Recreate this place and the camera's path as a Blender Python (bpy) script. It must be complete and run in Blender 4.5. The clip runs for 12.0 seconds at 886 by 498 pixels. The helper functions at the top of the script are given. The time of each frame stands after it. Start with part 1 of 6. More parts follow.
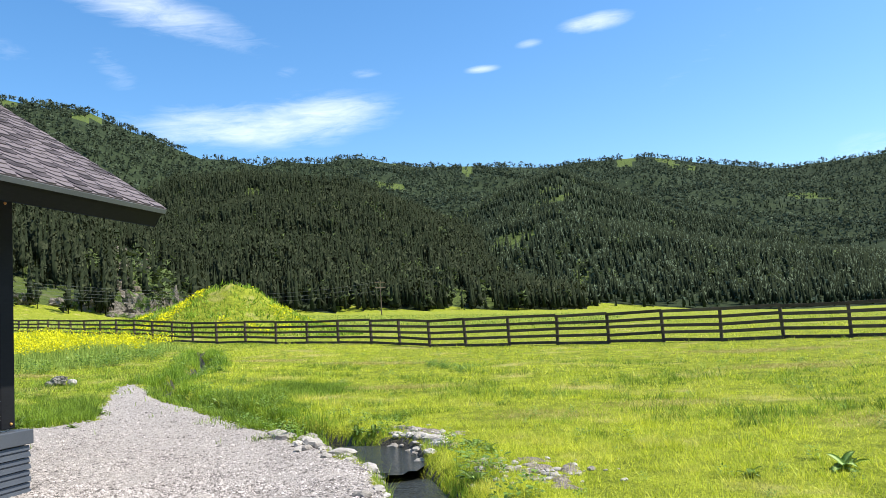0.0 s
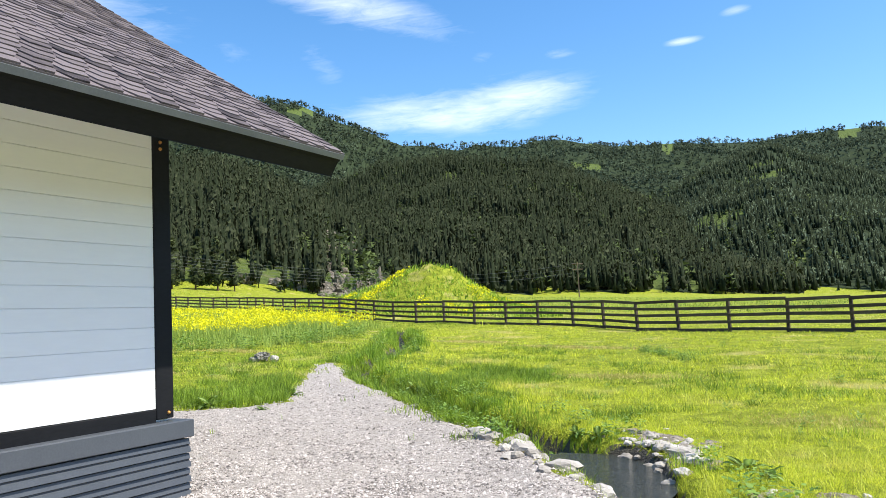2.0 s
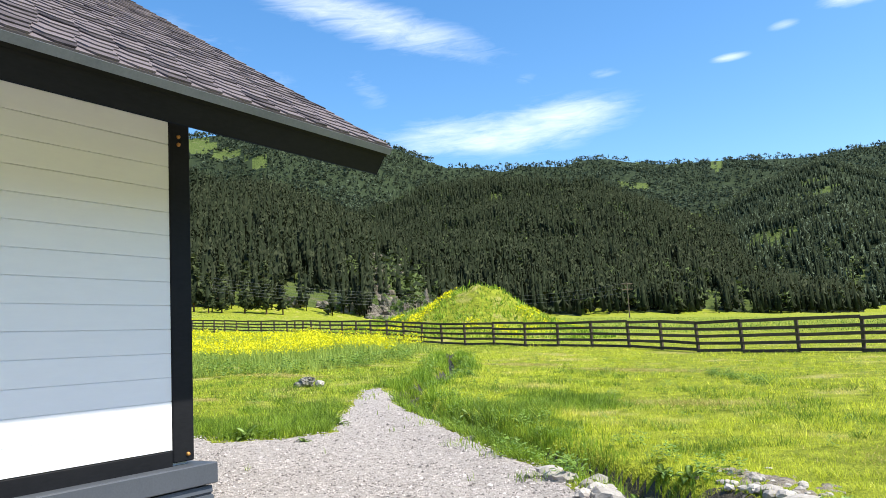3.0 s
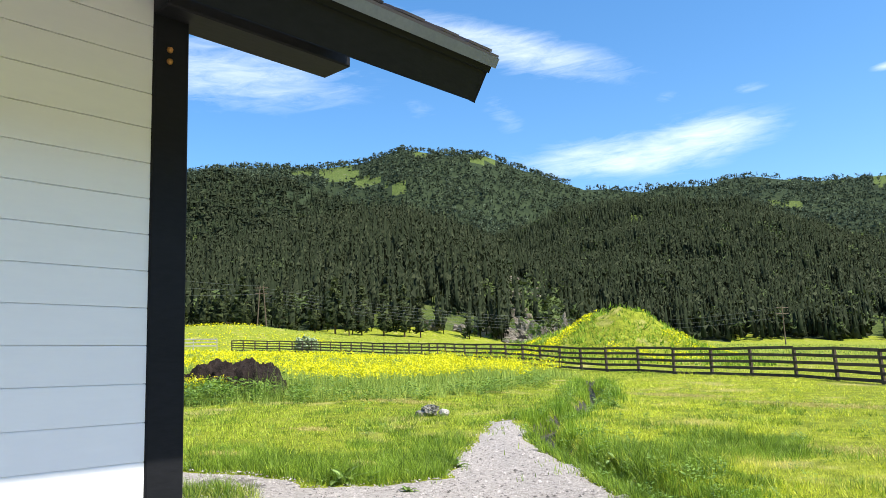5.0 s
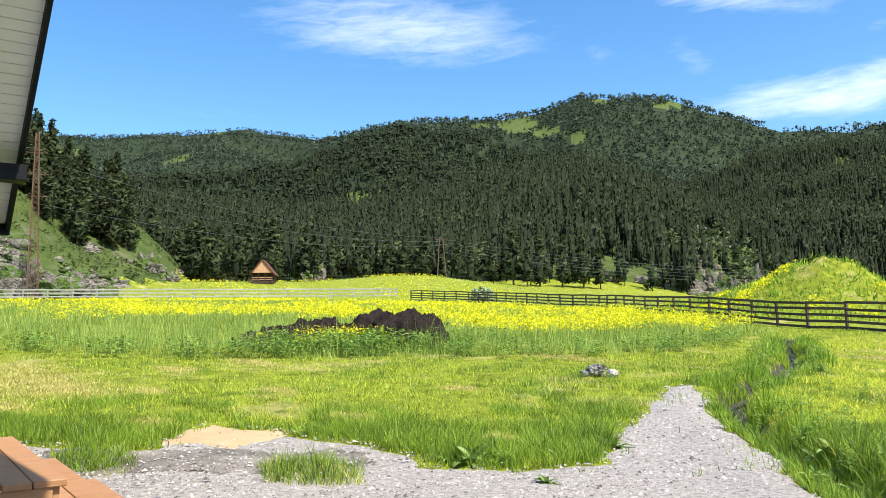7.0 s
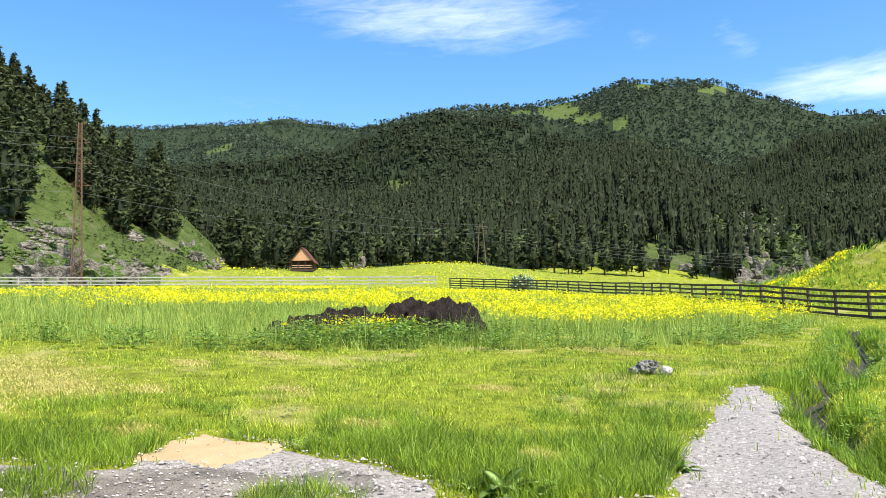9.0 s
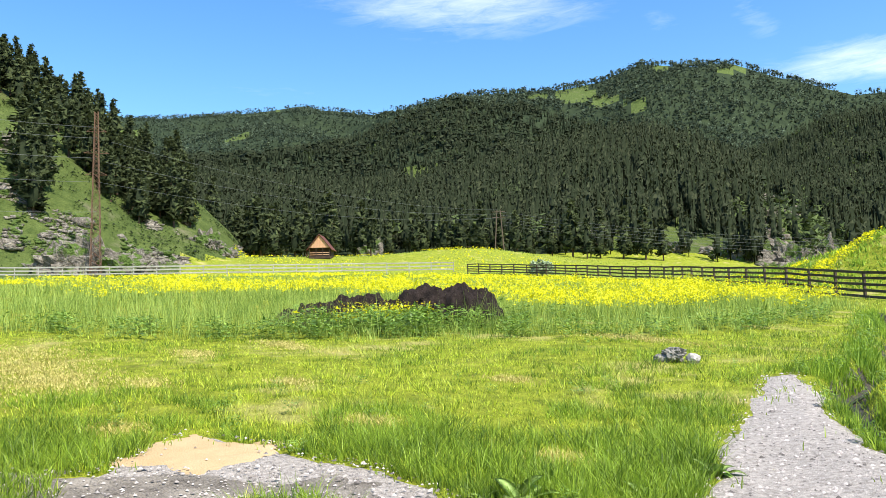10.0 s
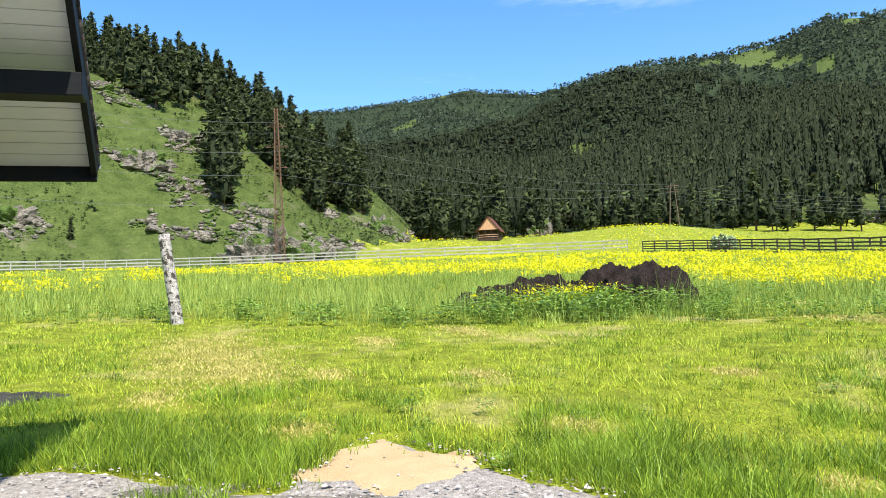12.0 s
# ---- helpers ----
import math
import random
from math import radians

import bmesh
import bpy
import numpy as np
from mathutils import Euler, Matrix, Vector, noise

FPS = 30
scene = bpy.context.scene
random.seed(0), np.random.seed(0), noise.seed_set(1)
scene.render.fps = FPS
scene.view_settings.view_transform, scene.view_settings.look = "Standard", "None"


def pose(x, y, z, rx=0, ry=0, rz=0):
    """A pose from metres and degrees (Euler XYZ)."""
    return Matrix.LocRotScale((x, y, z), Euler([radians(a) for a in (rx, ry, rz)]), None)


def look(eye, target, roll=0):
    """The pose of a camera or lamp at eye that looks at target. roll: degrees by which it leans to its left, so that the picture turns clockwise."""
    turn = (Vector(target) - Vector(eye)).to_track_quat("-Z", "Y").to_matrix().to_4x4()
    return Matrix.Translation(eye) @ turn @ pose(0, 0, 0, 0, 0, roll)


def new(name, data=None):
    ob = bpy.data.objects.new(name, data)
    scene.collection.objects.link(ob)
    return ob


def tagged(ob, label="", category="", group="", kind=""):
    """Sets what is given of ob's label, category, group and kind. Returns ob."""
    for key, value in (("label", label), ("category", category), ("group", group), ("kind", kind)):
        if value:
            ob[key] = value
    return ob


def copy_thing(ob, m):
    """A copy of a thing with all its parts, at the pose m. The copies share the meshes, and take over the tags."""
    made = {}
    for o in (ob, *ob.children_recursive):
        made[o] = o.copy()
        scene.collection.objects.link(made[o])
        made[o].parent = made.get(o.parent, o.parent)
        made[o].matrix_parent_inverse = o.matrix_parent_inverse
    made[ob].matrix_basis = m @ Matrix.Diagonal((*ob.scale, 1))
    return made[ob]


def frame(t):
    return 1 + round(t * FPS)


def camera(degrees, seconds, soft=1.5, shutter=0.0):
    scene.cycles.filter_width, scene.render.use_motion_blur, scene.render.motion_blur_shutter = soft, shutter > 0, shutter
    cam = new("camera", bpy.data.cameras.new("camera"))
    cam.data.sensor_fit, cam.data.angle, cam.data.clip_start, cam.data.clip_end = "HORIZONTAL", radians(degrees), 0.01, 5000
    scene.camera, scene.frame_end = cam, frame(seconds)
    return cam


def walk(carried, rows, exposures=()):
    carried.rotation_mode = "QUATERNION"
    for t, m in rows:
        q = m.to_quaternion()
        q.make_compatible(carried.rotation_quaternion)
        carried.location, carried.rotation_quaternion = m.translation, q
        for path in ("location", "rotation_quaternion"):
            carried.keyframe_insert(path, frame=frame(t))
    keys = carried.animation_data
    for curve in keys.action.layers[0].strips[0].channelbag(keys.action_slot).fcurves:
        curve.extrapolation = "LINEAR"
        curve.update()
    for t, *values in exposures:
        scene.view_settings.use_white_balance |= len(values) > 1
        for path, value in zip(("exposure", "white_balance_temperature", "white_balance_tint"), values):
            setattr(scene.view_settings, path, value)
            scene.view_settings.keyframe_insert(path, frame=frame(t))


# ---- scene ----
cam = camera(58.7, 12.0, soft=0.7)
METRES, EYE, TILT, LEAN, TURN = 10.9, 1.5, 0.0, 0.0, 14.4
ROWS = [
    (0.0, 0.0, 0.0, 0.0, 0.38, 5.7, 3.81),
    (0.5, -0.0111, 0.0443, -0.0012, 6.38, 4.67, 4.61),
    (1.0, -0.0248, 0.0862, -0.004, 10.47, 4.31, 3.91),
    (1.5, -0.0327, 0.1323, -0.0044, 12.7, 4.63, 3.38),
    (2.0, -0.0434, 0.1824, -0.0022, 14.53, 5.23, 2.82),
    (2.5, -0.0613, 0.2274, -0.0015, 16.32, 6.18, 2.87),
    (4.5, -0.1313, 0.415, 0.0006, 24.16, 9.11, 2.91),
    (5.0, -0.1442, 0.4653, 0.0019, 27.86, 9.19, 2.2),
    (5.5, -0.1546, 0.5116, 0.0064, 32.15, 8.85, 1.65),
    (6.0, -0.1746, 0.5544, 0.0094, 36.0, 8.04, 1.47),
    (6.5, -0.1856, 0.5983, 0.0079, 39.02, 6.86, 1.34),
    (7.0, -0.2065, 0.6381, 0.0081, 40.83, 6.03, 1.06),
    (9.0, -0.287, 0.7491, 0.0148, 43.76, 5.2, 0.9),
    (9.5, -0.3065, 0.7795, 0.013, 44.13, 4.59, 0.96),
    (10.0, -0.3283, 0.8044, 0.0166, 45.12, 4.2, 1.43),
    (10.5, -0.3497, 0.8168, 0.0185, 46.74, 4.31, 2.04),
    (11.0, -0.3791, 0.8325, 0.0142, 49.45, 4.32, 2.81),
    (11.5, -0.409, 0.8474, 0.019, 53.32, 4.68, 3.45),
    (12.0, -0.4346, 0.8543, 0.021, 57.36, 3.23, 2.42),
]
walk(cam, [(t, pose(0, 0, EYE, TILT, LEAN, TURN) @ pose(METRES * x, METRES * y, METRES * z, 90 + pitch, roll, yaw)) for t, x, y, z, yaw, pitch, roll in ROWS],
     exposures=[(0.0, 0.74), (1.5, 0.82), (5.0, 0.86), (7.0, 0.90), (9.0, 0.92), (12.0, 0.95)])

# ---- world, sun, exposure ----
SUN_WAY = Vector((0.66, 0.13, 1.0)).normalized()
sun = new("sun", bpy.data.lights.new("sun", "SUN"))
sun.data.energy, sun.data.angle, sun.data.color = 4.0, radians(0.6), (1.0, 0.95, 0.85)
sun.matrix_world = look(SUN_WAY * 60, (0, 0, 0))


def add(nt, kind, **values):
    n = nt.nodes.new(kind)
    for key, value in values.items():
        n.inputs[key].default_value = value
    return n


def math_node(nt, op, a, b=None, clamp=False):
    n = nt.nodes.new("ShaderNodeMath")
    n.operation, n.use_clamp = op, clamp
    for i, v in enumerate((a, b)):
        if v is None:
            continue
        if isinstance(v, (int, float)):
            n.inputs[i].default_value = v
        else:
            nt.links.new(v, n.inputs[i])
    return n.outputs[0]


def make_world():
    world = bpy.data.worlds.new("sky")
    scene.world = world
    world.use_nodes = True
    nt = world.node_tree
    nt.nodes.clear()
    sky = nt.nodes.new("ShaderNodeTexSky")
    sky.sky_type, sky.sun_disc = "NISHITA", False
    sky.sun_elevation = math.asin(SUN_WAY.z)
    sky.sun_rotation = math.atan2(SUN_WAY.x, SUN_WAY.y)
    sky.air_density, sky.dust_density, sky.ozone_density, sky.altitude = 1.0, 1.1, 2.2, 600
    co = nt.nodes.new("ShaderNodeTexCoord")
    sep = nt.nodes.new("ShaderNodeSeparateXYZ")
    nt.links.new(co.outputs["Generated"], sep.inputs[0])
    # the clouds are laid out by azimuth (from +y towards -x) and elevation
    negx = math_node(nt, "MULTIPLY", sep.outputs[0], -1.0)
    az = math_node(nt, "ARCTAN2", negx, sep.outputs[1])
    el = math_node(nt, "ARCSINE", sep.outputs[2])
    total = None
    # azimuth, elevation, half width, half height, tilt, strength
    for a, e, w, h, tilt, s in (
        (28.0, 15.0, 10.5, 2.0, 0.0, 0.95), (22.8, 15.7, 7.0, 2.1, 0.06, 0.9), (36.5, 23.2, 12.0, 2.0, -0.26, 0.85), (58, 21.6, 13.0, 3.0, -0.06, 0.8), (2.0, 20.6, 3.2, 0.8, 0.05, 0.95),
        (10.6, 18.3, 1.6, 0.35, 0.03, 0.9), (7.0, 19.7, 1.2, 0.4, 0.05, 0.6), (37.0, 18.7, 1.8, 1.5, -0.5, 0.4), (19.5, 18.5, 1.5, 0.5, 0, 0.45), (25.0, 18.7, 1.2, 0.5, 0, 0.35), (43.3, 19.2, 1.6, 0.9, -0.3, 0.35),
        # the broad cloud at -90 is out of view, enlarged to brighten the siding
        (-4.5, 16.8, 7.0, 0.9, 0.6, 0.25), (72, 15.5, 5.0, 0.8, 0.05, 0.3), (-15.0, 9.8, 4.5, 1.2, 0.2, 0.4), (120, 25, 30, 6, 0.1, 0.6), (-90, 34, 55, 16, 0.1, 0.8), (180, 28, 30, 6, 0.0, 0.6)):
        da = math_node(nt, "SUBTRACT", az, radians(a))
        de = math_node(nt, "SUBTRACT", el, radians(e))
        de = math_node(nt, "ADD", de, math_node(nt, "MULTIPLY", da, tilt))
        u = math_node(nt, "POWER", math_node(nt, "ABSOLUTE", math_node(nt, "DIVIDE", da, radians(w))), 2.0)
        v = math_node(nt, "POWER", math_node(nt, "ABSOLUTE", math_node(nt, "DIVIDE", de, radians(h))), 2.0)
        m = math_node(nt, "SUBTRACT", 1.0, math_node(nt, "ADD", u, v), clamp=True)
        m = math_node(nt, "MULTIPLY", m, s)
        total = m if total is None else math_node(nt, "MAXIMUM", total, m)
    comb = nt.nodes.new("ShaderNodeCombineXYZ")
    nt.links.new(math_node(nt, "ADD", math_node(nt, "MULTIPLY", az, 9.0), math_node(nt, "MULTIPLY", el, 14.0)), comb.inputs[0])
    nt.links.new(math_node(nt, "MULTIPLY", el, 42.0), comb.inputs[1])
    n1 = add(nt, "ShaderNodeTexNoise", Scale=1.9, Detail=9.0, Roughness=0.66, Distortion=0.9)
    nt.links.new(comb.outputs[0], n1.inputs["Vector"])
    n2 = add(nt, "ShaderNodeTexNoise", Scale=0.55, Detail=6.0, Roughness=0.6, Distortion=1.2)
    nt.links.new(comb.outputs[0], n2.inputs["Vector"])
    wisp = math_node(nt, "ADD", math_node(nt, "MULTIPLY", n1.outputs[0], 1.3), math_node(nt, "MULTIPLY", n2.outputs[0], 1.2))
    # the noise eats into the soft masks, so that each cloud frays out
    cover = math_node(nt, "SUBTRACT", math_node(nt, "ADD", math_node(nt, "MULTIPLY", total, 0.95), wisp), 1.42)
    cover = math_node(nt, "MULTIPLY", math_node(nt, "MULTIPLY", cover, 1.0, clamp=True), math_node(nt, "POWER", total, 0.9, clamp=True), clamp=True)
    cover = math_node(nt, "MULTIPLY", cover, 0.70)
    mix = nt.nodes.new("ShaderNodeMix")
    mix.data_type = "RGBA"
    nt.links.new(cover, mix.inputs["Factor"])
    hue = add(nt, "ShaderNodeHueSaturation", Hue=0.498, Saturation=1.27, Value=0.93)
    nt.links.new(sky.outputs[0], hue.inputs["Color"])
    nt.links.new(hue.outputs[0], mix.inputs["A"])
    mix.inputs["B"].default_value = (5.6, 5.9, 6.3, 1)
    bg = add(nt, "ShaderNodeBackground", Strength=0.15)
    nt.links.new(mix.outputs["Result"], bg.inputs["Color"])
    out = nt.nodes.new("ShaderNodeOutputWorld")
    nt.links.new(bg.outputs[0], out.inputs[0])


make_world()


# ---- materials ----
def mat(name, a, b, scale=4.0, fine=60.0, rough=0.8, bump=0.3, dist=0.02, metal=0.0, spec=0.3, island=0.0, glow=None, stretch=(1, 1, 1), translucent=0.0, c=None, cscale=0.3, cedge=(0.5, 0.62), rand=0.0):
    """Two colours mixed by coarse and fine noise in world-size coordinates, a third in large patches, bump from the fine noise."""
    m = bpy.data.materials.new(name)
    m.use_nodes = True
    nt = m.node_tree
    p = nt.nodes["Principled BSDF"]
    geo = nt.nodes.new("ShaderNodeNewGeometry")
    mp = nt.nodes.new("ShaderNodeMapping")
    mp.inputs["Scale"].default_value = stretch
    nt.links.new(geo.outputs["Position"], mp.inputs[0])
    n1 = add(nt, "ShaderNodeTexNoise", Scale=scale, Detail=5.0, Roughness=0.6)
    n2 = add(nt, "ShaderNodeTexNoise", Scale=fine, Detail=3.0, Roughness=0.6)
    for n in (n1, n2):
        nt.links.new(mp.outputs[0], n.inputs["Vector"])
    f = math_node(nt, "ADD", math_node(nt, "MULTIPLY", n1.outputs[0], 0.6), math_node(nt, "MULTIPLY", n2.outputs[0], 0.4))
    f = math_node(nt, "MULTIPLY", math_node(nt, "SUBTRACT", f, 0.32), 2.8, clamp=True)
    if island:
        f = math_node(nt, "ADD", f, math_node(nt, "MULTIPLY", math_node(nt, "SUBTRACT", geo.outputs["Random Per Island"], 0.5), island), clamp=True)
    if rand:
        info = nt.nodes.new("ShaderNodeObjectInfo")
        f = math_node(nt, "ADD", f, math_node(nt, "MULTIPLY", math_node(nt, "SUBTRACT", info.outputs["Random"], 0.5), rand), clamp=True)
    mix = nt.nodes.new("ShaderNodeMix")
    mix.data_type = "RGBA"
    nt.links.new(f, mix.inputs["Factor"])
    mix.inputs["A"].default_value, mix.inputs["B"].default_value = (*a, 1), (*b, 1)
    col = mix.outputs["Result"]
    if c:
        n3 = add(nt, "ShaderNodeTexNoise", Scale=cscale, Detail=4.0, Roughness=0.65)
        nt.links.new(geo.outputs["Position"], n3.inputs["Vector"])
        ramp = nt.nodes.new("ShaderNodeMapRange")
        ramp.inputs[1].default_value, ramp.inputs[2].default_value = cedge
        nt.links.new(n3.outputs[0], ramp.inputs[0])
        mix2 = nt.nodes.new("ShaderNodeMix")
        mix2.data_type = "RGBA"
        nt.links.new(ramp.outputs[0], mix2.inputs["Factor"])
        nt.links.new(col, mix2.inputs["A"])
        mix2.inputs["B"].default_value = (*c, 1)
        col = mix2.outputs["Result"]
    nt.links.new(col, p.inputs["Base Color"])
    p.inputs["Roughness"].default_value, p.inputs["Metallic"].default_value, p.inputs["Specular IOR Level"].default_value = rough, metal, spec
    if bump:
        bn = add(nt, "ShaderNodeBump", Strength=bump, Distance=dist)
        nt.links.new(n2.outputs[0], bn.inputs["Height"])
        nt.links.new(bn.outputs[0], p.inputs["Normal"])
    if translucent:
        tr = nt.nodes.new("ShaderNodeBsdfTranslucent")
        nt.links.new(col, tr.inputs["Color"])
        ms = nt.nodes.new("ShaderNodeMixShader")
        ms.inputs[0].default_value = translucent
        nt.links.new(p.outputs[0], ms.inputs[1])
        nt.links.new(tr.outputs[0], ms.inputs[2])
        nt.links.new(ms.outputs[0], nt.nodes["Material Output"].inputs["Surface"])
    return m


M_GROUND = mat("turf", (0.08, 0.11, 0.010), (0.41, 0.45, 0.042), 2.2, 24, 0.95, 1.0, 0.08, spec=0.1, c=(0.46, 0.40, 0.14), cscale=0.42, cedge=(0.56, 0.72))
# hill ground under trees, its colour darkened to carry the canopy's shade
M_HILL = mat("shaded_forest_floor", (0.016, 0.025, 0.013), (0.046, 0.064, 0.028), 0.05, 1.2, 0.95, 0.8, 0.4, spec=0.1)
M_GLADE = mat("hill_grass", (0.05, 0.08, 0.018), (0.145, 0.185, 0.05), 0.35, 2.2, 0.95, 1.0, 0.8, spec=0.1, c=(0.19, 0.185, 0.10), cscale=0.09, cedge=(0.6, 0.72))
M_GRAVEL = mat("gravel", (0.20, 0.175, 0.15), (0.66, 0.59, 0.53), 20, 75, 0.9, 1.0, 0.03, spec=0.2)
M_PEBBLE = mat("pebble", (0.12, 0.105, 0.095), (0.60, 0.535, 0.495), 9, 40, 0.85, 0.2, 0.01, spec=0.25, island=1.3)
M_SILT = mat("stony_silt", (0.08, 0.065, 0.045), (0.46, 0.40, 0.32), 9, 45, 0.95, 1.0, 0.04, spec=0.15)
M_BED = mat("wet_bed", (0.02, 0.017, 0.012), (0.10, 0.085, 0.06), 6, 40, 0.6, 1.0, 0.04, spec=0.3)
M_MUD = mat("gritty_mud", (0.06, 0.05, 0.04), (0.42, 0.37, 0.31), 2.2, 55, 0.9, 1.0, 0.03, spec=0.2)
M_SAND = mat("sandy_soil", (0.42, 0.29, 0.15), (0.56, 0.41, 0.24), 2, 60, 0.95, 0.6, 0.02, spec=0.1)
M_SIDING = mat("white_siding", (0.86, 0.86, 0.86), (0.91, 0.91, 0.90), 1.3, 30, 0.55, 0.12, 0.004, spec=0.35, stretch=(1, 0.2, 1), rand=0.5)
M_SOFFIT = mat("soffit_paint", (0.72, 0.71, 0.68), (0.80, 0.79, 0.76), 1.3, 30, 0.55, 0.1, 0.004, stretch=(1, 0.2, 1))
M_DARK = mat("dark_paint", (0.008, 0.0085, 0.010), (0.016, 0.0165, 0.019), 2, 50, 0.55, 0.25, 0.004, spec=0.15, stretch=(1, 0.3, 1))
M_PLINTH = mat("plinth_paint", (0.055, 0.062, 0.075), (0.085, 0.095, 0.11), 2, 70, 0.45, 0.1, 0.003, spec=0.4)
M_METAL = mat("eave_metal", (0.17, 0.18, 0.20), (0.24, 0.25, 0.27), 3, 60, 0.4, 0.05, 0.002)
M_SHINGLE = mat("shingle", (0.022, 0.018, 0.021), (0.185, 0.155, 0.162), 5, 180, 0.9, 0.8, 0.006, spec=0.2, rand=1.3, island=1.3)
M_DECK = mat("deck_wood", (0.33, 0.15, 0.06), (0.50, 0.27, 0.13), 2.5, 26, 0.55, 0.25, 0.004, stretch=(8, 1, 8), rand=0.4)
M_FENCE = mat("fence_wood", (0.042, 0.030, 0.023), (0.135, 0.100, 0.076), 2.5, 40, 0.8, 0.4, 0.008, stretch=(1, 1, 3), rand=0.5)
M_OLDFENCE = mat("grey_wood", (0.30, 0.28, 0.24), (0.50, 0.48, 0.43), 2.5, 30, 0.85, 0.4, 0.008, rand=0.5)
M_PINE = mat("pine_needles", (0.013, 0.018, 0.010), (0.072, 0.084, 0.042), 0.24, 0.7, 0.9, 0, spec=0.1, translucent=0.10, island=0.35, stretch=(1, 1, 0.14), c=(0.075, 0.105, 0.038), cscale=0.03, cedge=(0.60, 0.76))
# far woods: distance haze is mixed into the base colours, paler and bluer
M_HAZETREE = mat("hazed_forest", (0.034, 0.054, 0.042), (0.150, 0.192, 0.115), 0.11, 0.5, 0.9, 0, spec=0.1, translucent=0.2, island=0.4, stretch=(1, 1, 0.2))
M_NEARPINE = mat("near_pine_needles", (0.026, 0.038, 0.017), (0.110, 0.135, 0.055), 0.3, 1.7, 0.9, 0, spec=0.1, translucent=0.25, island=0.7)
# near-black colour stands in for shade inside crowns; thin trunks share it
M_CROWNSHADE = mat("crown_shade", (0.013, 0.019, 0.010), (0.034, 0.044, 0.022), 0.6, 4, 0.95, 0, spec=0.05)
M_BARK = mat("bark", (0.05, 0.035, 0.025), (0.17, 0.10, 0.06), 3, 14, 0.9, 0.6, 0.02)
M_ROCK = mat("rock", (0.09, 0.077, 0.062), (0.42, 0.37, 0.30), 0.9, 3.0, 0.9, 1.0, 0.5, c=(0.10, 0.155, 0.03), cscale=0.35, cedge=(0.50, 0.56), island=0.5)


# ---- terrain ----
def value_noise(x, y, seed=0):
    def lattice(i, j):
        v = np.sin(i * 127.1 + j * 311.7 + seed * 74.7) * 43758.5453
        return v - np.floor(v)
    i, j = np.floor(x), np.floor(y)
    u, v = x - i, y - j
    u, v = u * u * (3 - 2 * u), v * v * (3 - 2 * v)
    return (lattice(i, j) * (1 - u) + lattice(i + 1, j) * u) * (1 - v) + (lattice(i, j + 1) * (1 - u) + lattice(i + 1, j + 1) * u) * v


def fbm(x, y, octaves=4, seed=0):
    total, amp = 0.0, 0.5
    for k in range(octaves):
        total = total + amp * value_noise(x, y, seed + k)
        x, y, amp = x * 2.03 + 3.1, y * 2.03 - 1.7, amp * 0.5
    return total


def seg_dist(x, y, pts):
    """Distance to a bent line in plan."""
    best = np.full(np.shape(x), 1e9)
    for (ax, ay), (bx, by) in zip(pts, pts[1:]):
        t = np.clip(((x - ax) * (bx - ax) + (y - ay) * (by - ay)) / ((bx - ax) ** 2 + (by - ay) ** 2), 0, 1)
        best = np.minimum(best, np.hypot(x - ax - t * (bx - ax), y - ay - t * (by - ay)))
    return best


def inside(x, y, poly):
    """Signed distance to a polygon in plan, positive inside."""
    odd = np.zeros(np.shape(x), bool)
    for (ax, ay), (bx, by) in zip(poly, poly[1:] + poly[:1]):
        cross = ((ay > y) != (by > y)) & (x < (bx - ax) * (y - ay) / (by - ay + 1e-12) + ax)
        odd ^= cross
    d = seg_dist(x, y, poly + poly[:1])
    return np.where(odd, d, -d)


STREAM = [(6.0, -14.0), (1.5, -3.0), (-0.6, 3.0), (-1.75, 6.1), (-2.3, 7.2), (-2.75, 8.1), (-3.2, 8.9), (-3.75, 9.45), (-4.5, 10.2), (-6.0, 11.5), (-7.5, 12.9), (-8.8, 14.05), (-10.05, 15.25), (-11.2, 16.6), (-12.3, 18.0), (-13.3, 20.8), (-16.0, 26.0), (-20.5, 33.0)]
POOL = [(-4.05, 9.0), (-3.85, 9.45), (-3.2, 9.5), (-2.8, 9.0), (-2.5, 8.2), (-2.6, 7.75), (-3.0, 7.95), (-3.6, 8.5)]
YARD = [(-6.2, -14.0), (0.8, -14.0), (-0.4, 0.0), (-1.55, 4.6), (-2.35, 6.6), (-2.95, 7.6), (-3.9, 8.6), (-5.1, 9.75), (-7.1, 11.7), (-9.0, 13.7), (-10.9, 15.5), (-12.4, 17.3), (-13.1, 18.0), (-13.25, 17.4), (-12.5, 16.4), (-11.4, 14.7), (-10.6, 13.4), (-9.3, 11.8), (-9.6, 10.9), (-10.2, 10.3), (-11.4, 10.35), (-12.4, 9.95), (-13.55, 9.4), (-12.7, 8.75), (-12.2, 8.35), (-12.9, 7.6), (-13.6, 6.9), (-13.6, 3.0), (-6.2, 3.0)]
CENTRE = (-3.0, 5.0)


